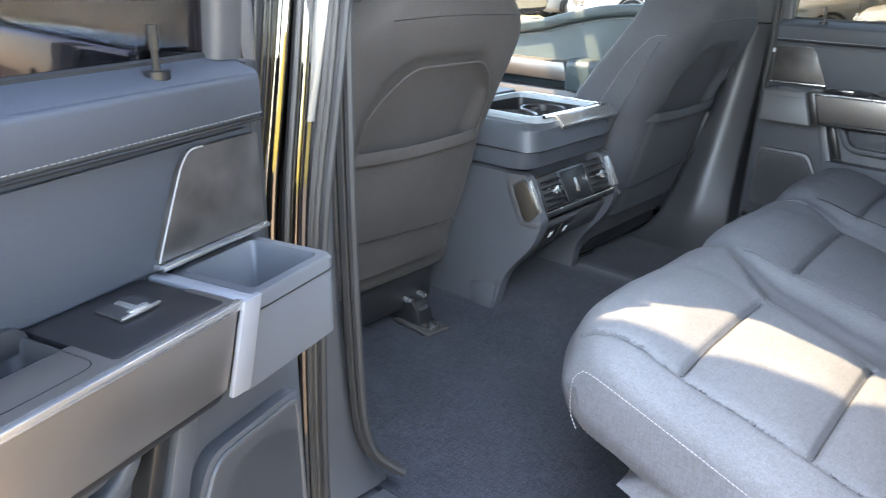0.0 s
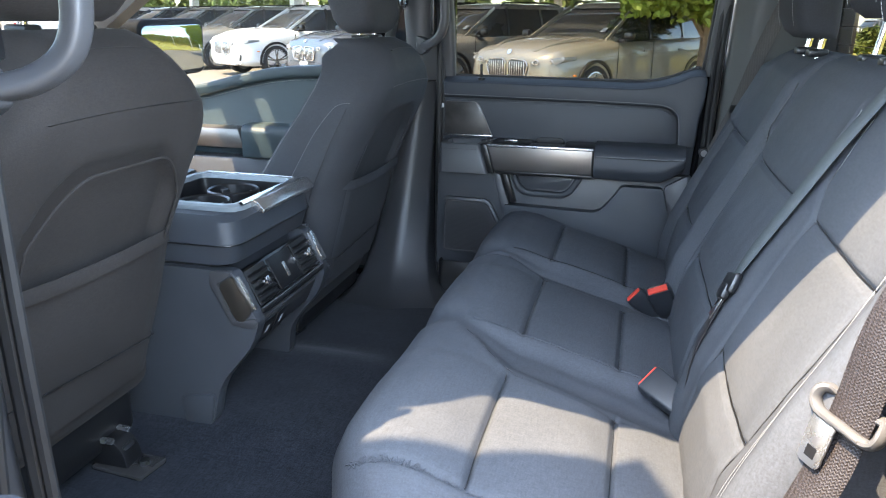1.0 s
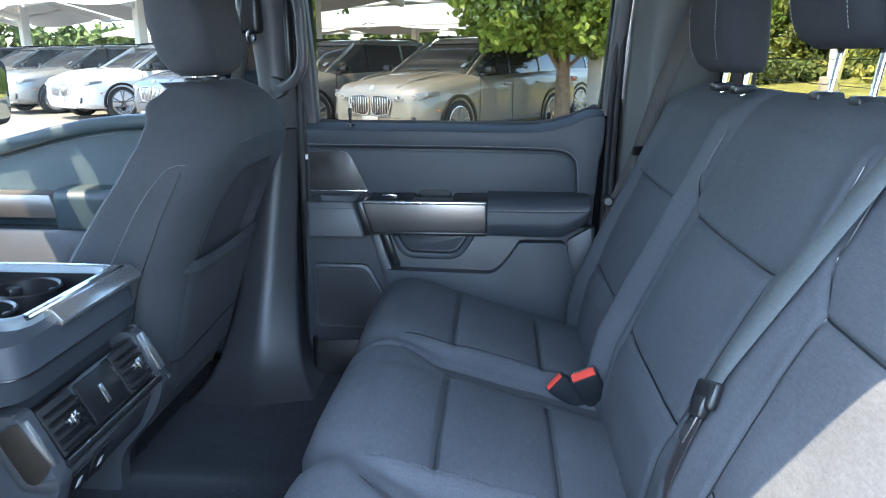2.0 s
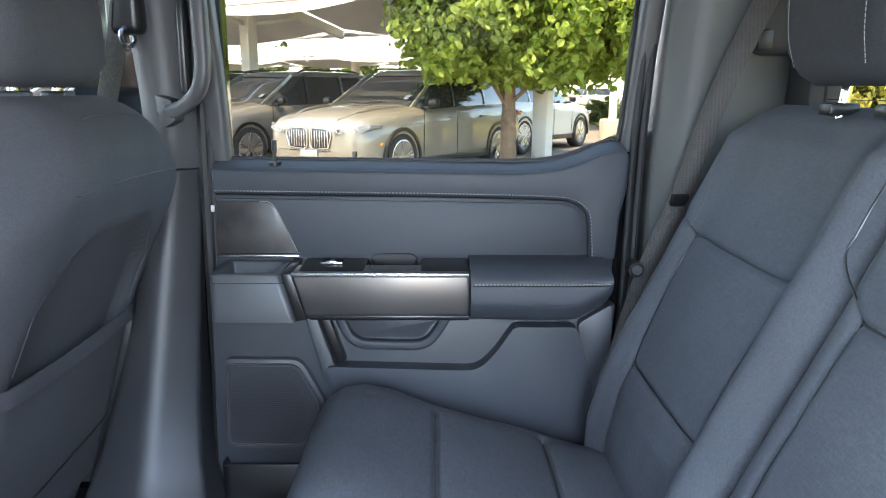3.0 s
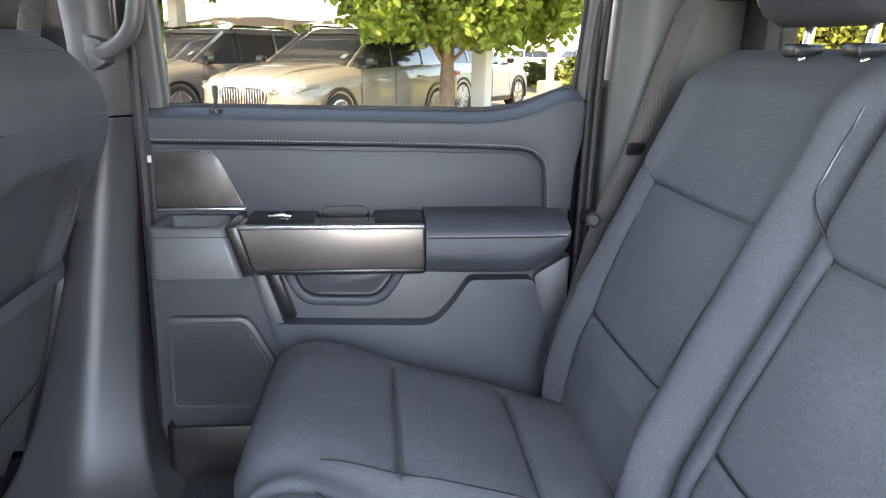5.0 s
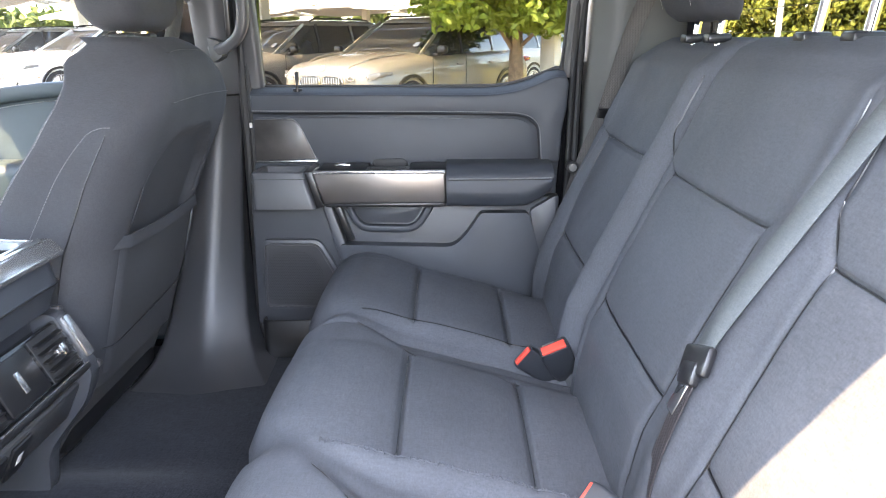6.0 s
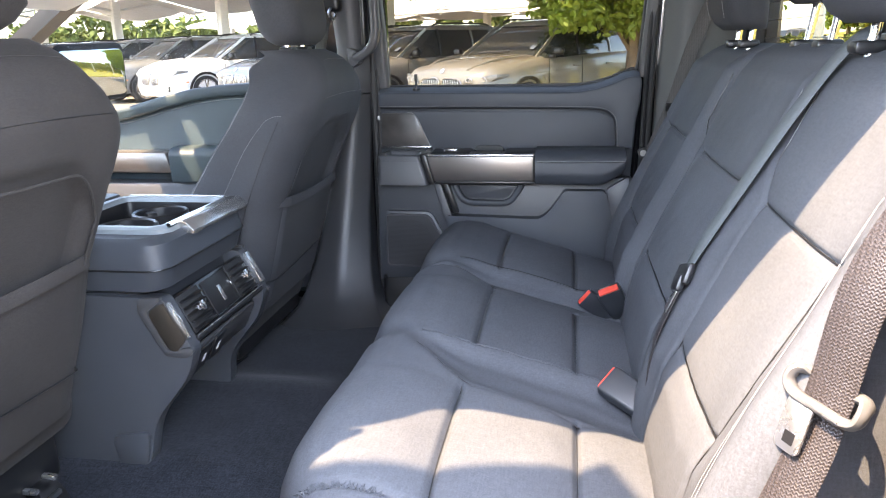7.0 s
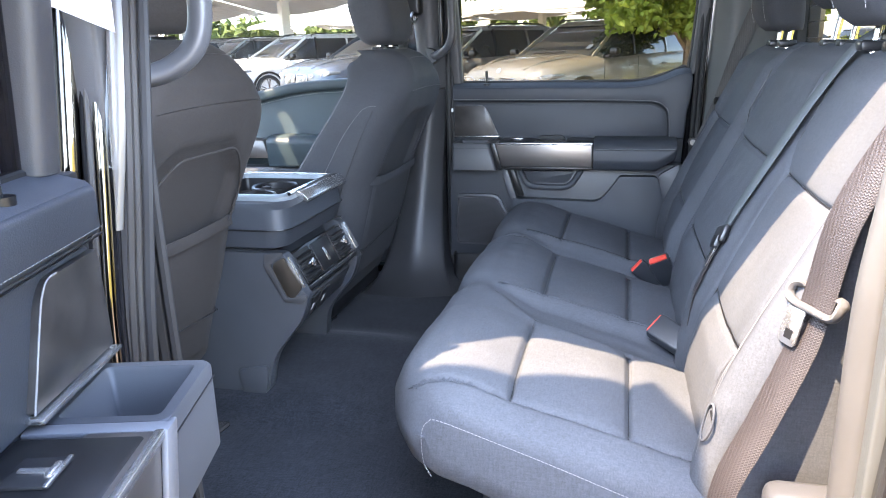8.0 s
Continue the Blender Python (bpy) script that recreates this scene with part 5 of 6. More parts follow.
mid_belt = belt("centre_seat_belt", [(1.165, -0.305, 1.712), (1.12, -0.303, 1.714), (1.070, -0.298, 1.694), (1.013, -0.283, 1.606), (0.962, -0.256, 1.502), (0.918, -0.234, 1.410), (0.900, -0.232, 1.370)], 0.036, "grey webbing belt across the middle backrest", material=GREY_WEBBING)
part("guide", join(box(1.10, 1.17, -0.365, -0.245, 1.690, 1.704, 0.006), box(1.125, 1.17, -0.365, -0.335, 1.70, 1.745, 0.008), box(1.125, 1.17, -0.275, -0.245, 1.70, 1.745, 0.008), box(1.13, 1.17, -0.36, -0.25, 1.728, 1.748, 0.006)), BLACK, mid_belt, "black belt guide on the seat top")
END = Matrix.Translation((0.893, -0.234, 1.357)) @ tip(-20, 22, 0)
part("latch_plate", moved(join(box(-0.006, 0.006, -0.028, 0.028, -0.014, 0.020, 0.005), box(-0.009, 0.003, -0.016, 0.016, -0.026, 0.0, 0.004)), END), BLACK, mid_belt)
part("tongue", moved(box(-0.0015, 0.0015, -0.010, 0.010, -0.062, -0.018, 0.001), END @ tip(22, 0, 0)), STEEL, mid_belt, "steel tongue")
part("lower_webbing", sweep(spline([(0.891, -0.238, 1.350), (0.850, -0.250, 1.24), (0.838, -0.255, 1.12)], 6), slab(0.026, 0.0016), (-1, 0, 0)), WEBBING, mid_belt)


def side_belt(s, way, up, width, low, material, label):
    ob = belt("side_seat_belt", way, width, label, up, material, low)
    part("belt_guide", box(1.096, 1.176, s * 0.762, s * 0.80, 1.770, 1.880, 0.018, 3), DARK_TRIM, ob)
    part("guide_slot", box(1.100, 1.124, s * 0.756, s * 0.7625, 1.778, 1.812, 0.003), BLACK, ob)
    return ob


far_belt = side_belt(1, [(1.122, 0.750, 1.90), (1.080, 0.758, 1.800), (1.038, 0.766, 1.684), (0.995, 0.772, 1.533), (0.968, 0.776, 1.459), (0.937, 0.778, 1.374), (0.906, 0.776, 1.260), (0.882, 0.772, 1.150), (0.872, 0.765, 1.04)], (-0.30, -1, 0.1), 0.038, 0.030, MAUVE_WEBBING, "mauve-grey webbing belt hanging beside the backrest")
part("stop_button", moved(box(-0.005, 0.005, -0.016, 0.016, -0.011, 0.011, 0.003), Matrix.Translation((0.990, 0.768, 1.522)) @ tip(0, 20, -78)), BLACK, far_belt)
part("anchor_knob", moved(tube([(0, 0, 0), (0, -0.03, 0)], 0.014, 12), Matrix.Translation((0.922, 0.795, 1.396))), BLACK, far_belt)
part("knob_cap", moved(tube([(0, 0, 0), (0, -0.004, 0)], 0.009, 12), Matrix.Translation((0.922, 0.765, 1.396))), STEEL, far_belt, "bright knob cap")
near_belt = side_belt(-1, [(1.165, -0.752, 1.90), (1.10, -0.748, 1.812), (1.035, -0.727, 1.66), (0.968, -0.713, 1.517), (0.946, -0.711, 1.407), (0.930, -0.716, 1.340), (0.892, -0.726, 1.242), (0.854, -0.736, 1.148), (0.845, -0.742, 1.05)], (-0.80, -0.60, 0.1), 0.047, 0.040, WEBBING, "dark mauve webbing belt lying along the backrest edge")
# latch plate on the near belt: a bar with a round end, a hook and a steel tongue
along = Vector((0.30, 0.06, 0.95)).normalized()
across = (Vector((0.60, -0.80, 0.0)) - along * Vector((0.60, -0.80, 0.0)).dot(along)).normalized()
face = across.cross(along)
T = Matrix.Translation((0.938, -0.714, 1.398)) @ Matrix((face, across, along)).transposed().to_4x4()
bar = spline([(-0.017, 0.0, 0.014), (-0.012, -0.024, 0.017), (0, -0.033, 0.015), (0.001, -0.034, 0.003), (0.001, -0.024, -0.005), (0, 0.0, -0.006), (0, 0.024, -0.006), (0, 0.034, -0.001), (0, 0.036, 0.010), (-0.010, 0.028, 0.017), (-0.017, 0.0, 0.014)], 5)
oval = [(0.0050 * math.cos(2 * math.pi * k / 10), 0.0078 * math.sin(2 * math.pi * k / 10)) for k in range(10)]
loop = part("latch_loop", moved(sweep(bar, oval, (1, 0, 0)), T), BELT_PLASTIC, near_belt, "pale grey plastic latch loop")
part("ridge", moved(tube([(0.0072, -0.024, -0.0045), (0.0072, 0.024, -0.006)], 0.0016, 6, (1, 0, 0)), T), BELT_PLASTIC, loop)
TONGUE = T @ Matrix.Translation((0, -0.013, -0.008)) @ tip(0, 8, 0)
tongue = prism(round_poly([(-0.013, -0.050), (0.013, -0.050), (0.013, 0.004), (-0.013, 0.004)], [0.007, 0.007, 0, 0], 4), 0.002, 0.005, "x", 0.0005)
part("tongue", moved(tongue, TONGUE), SILVER, near_belt, "bright steel tongue")
part("tongue_slot", moved(box(0.0045, 0.0054, -0.0055, 0.0055, -0.042, -0.030, 0.0), TONGUE), BLACK, near_belt)

# plastic cover beside the near end of the bench
solo("trim_seat_side", join(box(0.895, 1.12, -0.80, -0.742, 0.93, 1.185, 0.018, 3), box(0.875, 1.12, -0.79, -0.735, 0.93, 1.09, 0.015, 3)), GREY_PLASTIC, "grey plastic cover beside the bench end", "trim", kind="structure")

# front passenger belt hanging beside its pillar
front_belt = belt("front_seat_belt", [(0.03, 0.805, 1.90), (0.015, 0.800, 1.80), (-0.01, 0.79, 1.68), (-0.05, 0.775, 1.50), (-0.10, 0.755, 1.25), (-0.13, 0.74, 1.02)], 0.047, "pale grey webbing belt hanging behind the passenger seat", (1, -0.35, 0), PALE_WEBBING)
part("belt_ring", box(0.0, 0.06, 0.785, 0.83, 1.80, 1.95, 0.014, 3), BLACK, front_belt)
ring_pts = [(0.035, 0.795 + 0.03 * math.cos(a), 1.795 + 0.016 * math.sin(a)) for a in [2 * math.pi * j / 12 for j in range(13)]]
part("belt_loop", tube(ring_pts, 0.004, 6, (1, 0, 0)), STEEL, front_belt, "steel loop")

# leaflet hanging at the near door opening
sheet = prism([(0.118, 1.768), (0.132, 1.757), (0.206, 1.728), (0.210, 1.90), (0.110, 1.90)], -0.932, -0.9312, "y", 0)
solo("paper_sheet", sheet, PAPER, "white paper sheet hanging beside the open door", "paper")

# outer edges seen beside the near pillar: seals, and strips imitating reflections in gloss
strips = thing("trim_near_pillar_edge", (0.05, -0.93, 0.9), "glossy black outer pillar edge with strips that imitate reflections", "trim", kind="structure")
def edge_way(x, dy):
    return spline([(x - 0.004, dy - 0.945, 0.88), (x, dy - 0.945, 1.15), (x, dy - 0.932, 1.38), (x + 0.001, dy - 0.902, 1.58), (x + 0.006, dy - 0.850, 1.95)], 7)


def edge_lean(top, low, dy):
    """Like edge_way, but drawn over sideways from its foot to its head."""
    return [p + Vector((low + (top - low) * smooth_step(1.25, 1.75, p.z), 0, 0)) for p in edge_way(0.0, dy)]


part("seal", tube(edge_lean(0.171, 0.166, 0.010), 0.0065, 8, (0, 1, 0)), RUBBER, strips)
part("edge_bar", tube(edge_lean(0.161, 0.157, 0.006), 0.0042, 8, (0, 1, 0)), SEAL_GREY, strips, "narrow grey pillar bead")
part("edge_bar", tube(edge_lean(0.153, 0.147, 0.006), 0.0062, 8, (0, 1, 0)), SEAL_GREY, strips, "grey pillar edge")
# flange with sunlight put into its pale colour, tapering to a point half-way down
flange = []
for q in edge_lean(0.142, 0.136, -0.001):
    if q.z > 1.49:
        w = 0.0020 + 0.0088 * smooth_step(1.49, 1.64, q.z)
        flange.append([(q.x + w * math.cos(2 * math.pi * k / 12), q.y + 0.007 * math.sin(2 * math.pi * k / 12), q.z) for k in range(12)])
part("flange", loft(flange), SUNLIT_FLANGE, strips, "pillar flange with sunlight in its colour")
part("seal", tube(edge_lean(0.128, 0.137, 0.0), 0.0055, 8, (0, 1, 0)), BODY, strips)
part("gloss_edge", tube(edge_lean(0.118, 0.127, -0.004), 0.0060, 10, (0, 1, 0)), REFLECTION_TRIM, strips, "strip imitating a reflection on the door edge")
part("edge_bar", tube(edge_lean(0.1075, 0.1165, -0.008), 0.0040, 8, (0, 1, 0)), SEAL_GREY, strips, "grey pillar edge")
part("seal", tube(edge_lean(0.1015, 0.1095, -0.006), 0.0055, 8, (0, 1, 0)), MATTE_BLACK, strips)
part("gloss_panel", sweep(edge_way(0.086, -0.012), [(0.014 * math.cos(2 * math.pi * k / 16), 0.012 * math.sin(2 * math.pi * k / 16)) for k in range(16)], (1, 0, 0)), REFLECTION_TRIM, strips, "panel imitating a reflection on the pillar")
part("gloss_panel", sweep(edge_way(0.030, -0.028), round_poly([(-0.034, -0.012), (0.034, -0.012), (0.034, 0.012), (-0.034, 0.012)], 0.008, 3), (1, 0, 0)), BODY, strips, "glossy black pillar panel")

strips.location += Vector((0.014, 0.012, 0.0))


# ---- cords along the seat seams ----
def cord(points, parent, r=0.0016, material=BLACK):
    return part("seam", tube(spline(points, 3), r, 5, (0.3, 0.2, 1)), material, parent)


for a, b in INSERTS:
    for x in SEAMS:
        cord([on_bench(x, a + 0.006 + (b - a - 0.012) * i / 24, 0.0004) for i in range(25)], bench, 0.0013)
for near_line, far_line, deep in VALLEYS[:2]:
    cord([on_bench(x, between(near_line, x), 0.0002) for x in [0.47 + 0.021 * i for i in range(20)]], bench, 0.0011)
cord([on_bench(x, 0.293, 0.0002) for x in [0.47 + 0.021 * i for i in range(20)]], bench, 0.0010)


def on_back(y, z, lift=0.0004):
    return (back_x(z) + back_relief(y, z) - lift, y, z)


for a, b in BACK_INSERTS:
    for zs in BACK_SEAMS:
        lo, hi = insert_edges(a, b, zs)
        cord([on_back(lo + (hi - lo) * i / 30, zs, 0.0008) for i in range(31)], bench, 0.0014)
    for k in (0, 1):
        cord([on_back(insert_edges(a, b, z)[k], z, 0.0008) for z in [1.11 + 0.018 * i for i in range(30)]], bench, 0.0013)


# pull slot low on the near shoulder of the backrest
def slot_point(y, z):
    return (back_x(z) + back_relief(y, z) - 0.0015, y, z)


ring_line = [slot_point(-0.679 + 0.011 * math.cos(q), 1.214 + 0.027 * math.sin(q)) for q in [2 * math.pi * k / 20 for k in range(21)]]
tab = part("pull_tab", tube(ring_line, 0.0019, 6, (-1, 0, 0)), CLOTH, bench, "oval pull slot welt", sharp=80)
part("slot", sweep([slot_point(-0.680 - 0.004 * k, 1.232 - 0.005 * k) for k in range(3)], slab(0.006, 0.002), (-1, 0, 0)), MATTE_BLACK, tab)


# ---- outside: ground ----
GROUND = 0.35
CONCRETE = surface("pale_concrete", (0.165, 0.138, 0.108), 0.9, vary=0.14, scale=0.5, grain=0.5, grain_scale=45)
GRASS = surface("dry_grass", (0.27, 0.25, 0.065), 0.95, vary=0.35, scale=0.7, grain=1.0, grain_scale=30, spec=0.1)
LEAF = surface("leaf", (0.22, 0.29, 0.055), 0.55, vary=0.35, scale=3.0, spec=0.3)
# sunlight also shines through the thin leaves
ln, ll = LEAF.node_tree.nodes, LEAF.node_tree.links
through_leaf = ln.new("ShaderNodeBsdfTranslucent")
through_leaf.inputs[0].default_value = (0.30, 0.42, 0.05, 1)
leaf_mix = ln.new("ShaderNodeMixShader")
leaf_mix.inputs[0].default_value = 0.38
ll.new(ln["Principled BSDF"].outputs[0], leaf_mix.inputs[1])
ll.new(through_leaf.outputs[0], leaf_mix.inputs[2])
ll.new(leaf_mix.outputs[0], ln["Material Output"].inputs[0])
SHRUB = surface("shrub_leaf", (0.10, 0.125, 0.035), 0.7, vary=0.45, scale=0.9, spec=0.2)
HEDGE = surface("hedge_leaf", (0.195, 0.21, 0.046), 0.7, vary=0.5, scale=0.9, spec=0.2)
BARK = surface("bark", (0.20, 0.145, 0.10), 0.9, vary=0.35, scale=14, grain=1.0, grain_scale=60)
CANVAS = surface("white_canvas", (0.66, 0.64, 0.60), 0.85, vary=0.06, scale=1.5, grain=0.3, grain_scale=200)
POST_PAINT = surface("white_post_paint", (0.72, 0.71, 0.68), 0.5, vary=0.06, scale=3)
TYRE = surface("tyre", (0.022, 0.022, 0.023), 0.75, vary=0.15, scale=12)
ALLOY = surface("alloy_rim", (0.55, 0.55, 0.56), 0.25, metal=0.9, vary=0.06, scale=10)
CAR_GLASS = surface("dark_car_glass", (0.030, 0.034, 0.038), 0.05, vary=0.1, scale=2, coat=0.8)
LAMP_GLASS = surface("lamp_glass", (0.16, 0.17, 0.18), 0.08, vary=0.3, scale=14, coat=1.0)
PLATE = surface("plate_white", (0.30, 0.30, 0.30), 0.5, vary=0.04)
AMBER = surface("amber_reflector", (0.70, 0.22, 0.04), 0.25, vary=0.05)
TAIL = surface("red_lamp", (0.35, 0.02, 0.02), 0.15, vary=0.1, coat=1.0)
STONE = surface("concrete_base", (0.42, 0.36, 0.30), 0.9, vary=0.12, scale=4, grain=0.5, grain_scale=60)


def car_paint(name, color, metal=0.0):
    return surface(name, color, 0.42, metal=metal, vary=0.05, scale=1.5, coat=1.0)


rows = [[(x, y, GROUND - 0.0) for y in (-600, -60, -20, 0, 20, 40, 60, 120, 600)] for x in (-600, -60, -20, 0, 20, 60, 600)]
solo("ground", loft(rows, caps=False, closed=False), CONCRETE, "sunlit pale concrete car park ground", "ground", kind="structure")


def lawn_height(x, y):
    return GROUND + 0.10 + 0.055 * max(0.0, x - 13) + 0.05 * noise.noise(Vector((x * 0.3, y * 0.3, 0)))


rows = []
for i in range(40):
    u = i / 39
    row = []
    for j in range(50):
        y = -30 + 150 * j / 49
        edge = 7.0 + 0.004 * (y - 24) ** 2 if y > 20 else 7.06 + 0.05 * (20 - y)
        x = edge + (120 - edge) * u ** 2.2
        row.append((x, y, GROUND - 0.05 if i == 0 else lawn_height(x, y)))
    rows.append(row)
solo("lawn", loft(rows, caps=False, closed=False), GRASS, "dry yellow-green lawn rising beyond the parking bays", "grass", kind="structure")


def leaves(places, size, spread, seed, fold=0.35):
    """Many small folded leaves, six corners each, turned every way."""
    rnd = random.Random(seed)
    verts, faces = [], []
    for c in places:
        n = Vector((rnd.gauss(0, 1), rnd.gauss(0, 1), rnd.gauss(0.5, 0.8))).normalized()
        t = n.orthogonal().normalized()
        t = (Matrix.Rotation(rnd.uniform(0, 6.3), 3, n) @ t).normalized()
        b = n.cross(t)
        s = size * rnd.uniform(1 - spread, 1 + spread)
        i = len(verts)
        verts += [c - t * s, c - t * s * 0.45 + b * s * 0.62 + n * s * fold, c + t * s * 0.35 + b * s * 0.55 + n * s * fold, c + t * s, c + t * s * 0.35 - b * s * 0.55 + n * s * fold, c - t * s * 0.45 - b * s * 0.62 + n * s * fold]
        faces += [(i, i + 1, i + 2, i + 3), (i, i + 3, i + 4, i + 5)]
    me = bpy.data.meshes.new("leaves")
    me.from_pydata([tuple(v) for v in verts], [], faces)
    return me


def foliage(name, me, material, parent, label=""):
    me.materials.append(material)
    ob = new(name, me)
    ob.parent = parent
    off = base.get(parent)
    if off is not None:
        me.transform(Matrix.Translation(-off))
    if label:
        ob["label"] = label
    return ob


def crown_places(centre, radii, clumps, per, seed, clump_r, floor=None):
    rnd = random.Random(seed)
    out = []
    for _ in range(clumps):
        v = Vector((rnd.gauss(0, 1), rnd.gauss(0, 1), rnd.gauss(0, 1))).normalized() * rnd.uniform(0.35, 1.0) ** 0.5
        c = Vector(centre) + Vector((v.x * radii[0], v.y * radii[1], v.z * radii[2]))
        if floor is not None and c.z < floor:
            c.z = floor + rnd.uniform(0, 0.25)
        r = clump_r * rnd.uniform(0.6, 1.25)
        for _ in range(per):
            w = Vector((rnd.gauss(0, 0.5), rnd.gauss(0, 0.5), rnd.gauss(0, 0.4))) * r
            out.append(c + (w if w.length < r else w * (r / w.length)))
    return out


def tree(place, height, crown, radii, seed, leaf, clumps, per, label):
    ob = thing("tree", place, label, "tree")
    rnd = random.Random(seed)
    p = Vector(place)
    trunk = [p + Vector((0.02 * math.sin(3 * t), 0.02 * math.cos(2 * t), height * t)) for t in [i / 8 for i in range(9)]]
    rings = []
    for i, q in enumerate(trunk):
        r = 0.15 - 0.055 * i / 8 + (0.05 if i == 0 else 0)
        rings.append([(q.x + (r + 0.010 * math.sin(5 * a + i)) * math.cos(a), q.y + (r + 0.010 * math.sin(5 * a + i)) * math.sin(a), q.z) for a in [2 * math.pi * j / 14 for j in range(14)]])
    part("trunk", loft(rings), BARK, ob)
    top = trunk[-1]
    for k in range(9):
        a = 2 * math.pi * k / 9 + rnd.uniform(-0.3, 0.3)
        start = p + Vector((0, 0, height * rnd.uniform(0.72, 1.0)))
        end = Vector(crown) + Vector((radii[0] * 0.75 * math.cos(a), radii[1] * 0.75 * math.sin(a), radii[2] * rnd.uniform(-0.25, 0.8)))
        mid = start.lerp(end, 0.5) + Vector((0, 0, 0.12))
        way = spline([start, mid, end], 5)
        rr = [[w + Vector((math.cos(t) * r, math.sin(t) * r, 0)) for t in [2 * math.pi * j / 6 for j in range(6)]] for w, r in zip(way, [0.05 - 0.004 * i for i in range(len(way))])]
        part("limb", loft(rr), BARK, ob)
    foliage("crown", leaves(crown_places(crown, radii, clumps, per, seed, 0.34, crown[2] - radii[2] * 0.76), leaf, 0.35, seed + 1), LEAF, ob, "dense bright green leaf crown")
    return ob


tree((1.72, 11.55, GROUND), 1.50, (1.95, 11.5, 3.05), (2.15, 1.9, 1.40), 5, 0.066, 620, 50, "small street tree with a dense bright green crown")


def bank(name, spots, seed, leaf, per, material, label, clump):
    """A hedge or a far row of trees, as many leaf clumps with gaps."""
    pts = []
    rnd = random.Random(seed)
    for (x, y, z, rx, rz) in spots:
        pts += crown_places((x, y, z), (rx, rx, rz), int(per * rx), 26, rnd.randint(0, 9999), clump)
    me = leaves(pts, leaf, 0.4, seed)
    me.materials.append(material)
    return tagged(new(name, me), label, "trees", kind="stuff")


rnd = random.Random(11)
spots = []
for i in range(19):
    t = i / 23
    spots.append((70 - 48 * t + rnd.uniform(-2, 2), 2 + 64 * t + rnd.uniform(-2, 2), lawn_height(70 - 48 * t, 2 + 64 * t) + rnd.uniform(1.8, 3.4) * (1 - 0.75 * t), rnd.uniform(2.4, 3.8) * (1 - 0.4 * t), rnd.uniform(2.8, 4.6) * (1 - 0.75 * t)))
bank("far_trees", spots, 3, 0.34, 12, SHRUB, "far row of green trees behind the lawn", 0.9)
spots = [(-46 + 5.2 * i + rnd.uniform(-1, 1), 62 - 0.9 * i + rnd.uniform(-2, 2), GROUND + rnd.uniform(1.4, 2.6), rnd.uniform(2.2, 3.4), rnd.uniform(1.5, 2.6)) for i in range(11)]
bank("far_hedge", spots, 4, 0.30, 12, SHRUB, "far green trees behind the canopies", 0.8)
spots = [(7.5 + 2.1 * i + rnd.uniform(-0.4, 0.4), 31 + 1.1 * i + rnd.uniform(-0.6, 0.6), GROUND + rnd.uniform(0.4, 0.7), rnd.uniform(0.9, 1.4), rnd.uniform(0.4, 0.7)) for i in range(12)]
bank("shrubs", spots, 6, 0.13, 24, SHRUB, "low green shrubs along the lawn edge", 0.35)
spots = []
for i in range(24):
    a = radians(22 + 2.0 * i)
    hx, hy = 43 * math.cos(a) + rnd.uniform(-0.8, 0.8), 43 * math.sin(a) + rnd.uniform(-0.8, 0.8)
    spots.append((hx, hy, lawn_height(hx, hy) + 1.5 + rnd.uniform(0, 0.6), 2.1, 2.0 + rnd.uniform(0, 0.6)))
bank("hedge", spots, 15, 0.17, 34, HEDGE, "long sunlit yellow-green hedge beyond the lawn", 0.55)
tree((15.0, 41.6, lawn_height(15.0, 41.6)), 1.7, (15.0, 41.6, 3.9), (1.3, 1.3, 2.3), 8, 0.12, 150, 40, "slender young tree with a bright green crown")
# tall dry grasses before the trees
pts = []
for i in range(130):
    gx, gy = 15 + rnd.uniform(0, 22), 30 + rnd.uniform(-16, 8)
    c = Vector((gx, gy, lawn_height(gx, gy)))
    for _ in range(16):
        pts.append(c + Vector((rnd.gauss(0, 0.22), rnd.gauss(0, 0.22), rnd.uniform(0.1, 0.8))))
grass_me = leaves(pts, 0.16, 0.4, 9, 0.1)
grass_me.materials.append(GRASS)
tagged(new("tall_grass", grass_me), "clumps of tall dry ornamental grass", "grass", kind="stuff")


def lamp_post(place, height, label):
    ob = thing("lamp_post", place, label, "lamp post", "lamp posts")
    x, y, z = place
    part("footing", loft([[(x + r * math.cos(a), y + r * math.sin(a), h) for a in [2 * math.pi * j / 20 for j in range(20)]] for r, h in ((0.34, z - 0.1), (0.34, z + 0.62), (0.31, z + 0.65))]), STONE, ob, "round concrete footing")
    part("pole", loft([[(x + r * math.cos(a), y + r * math.sin(a), h) for a in [2 * math.pi * j / 12 for j in range(12)]] for r, h in ((0.11, z + 0.65), (0.07, z + height))]), POST_PAINT, ob)
    part("head", box(x - 0.5, x + 0.1, y - 0.12, y + 0.12, z + height - 0.02, z + height + 0.10, 0.03), GREY_PLASTIC, ob)
    return ob


lamp_post((5.25, 19.2, GROUND), 8.5, "pale steel lamp post on a round concrete footing")
lamp_post((12.3, 26.2, GROUND), 9.0, "pale steel lamp post on a round concrete footing")
lamp_post((16.2, 21.0, GROUND), 9.0, "pale steel lamp post on a round concrete footing")


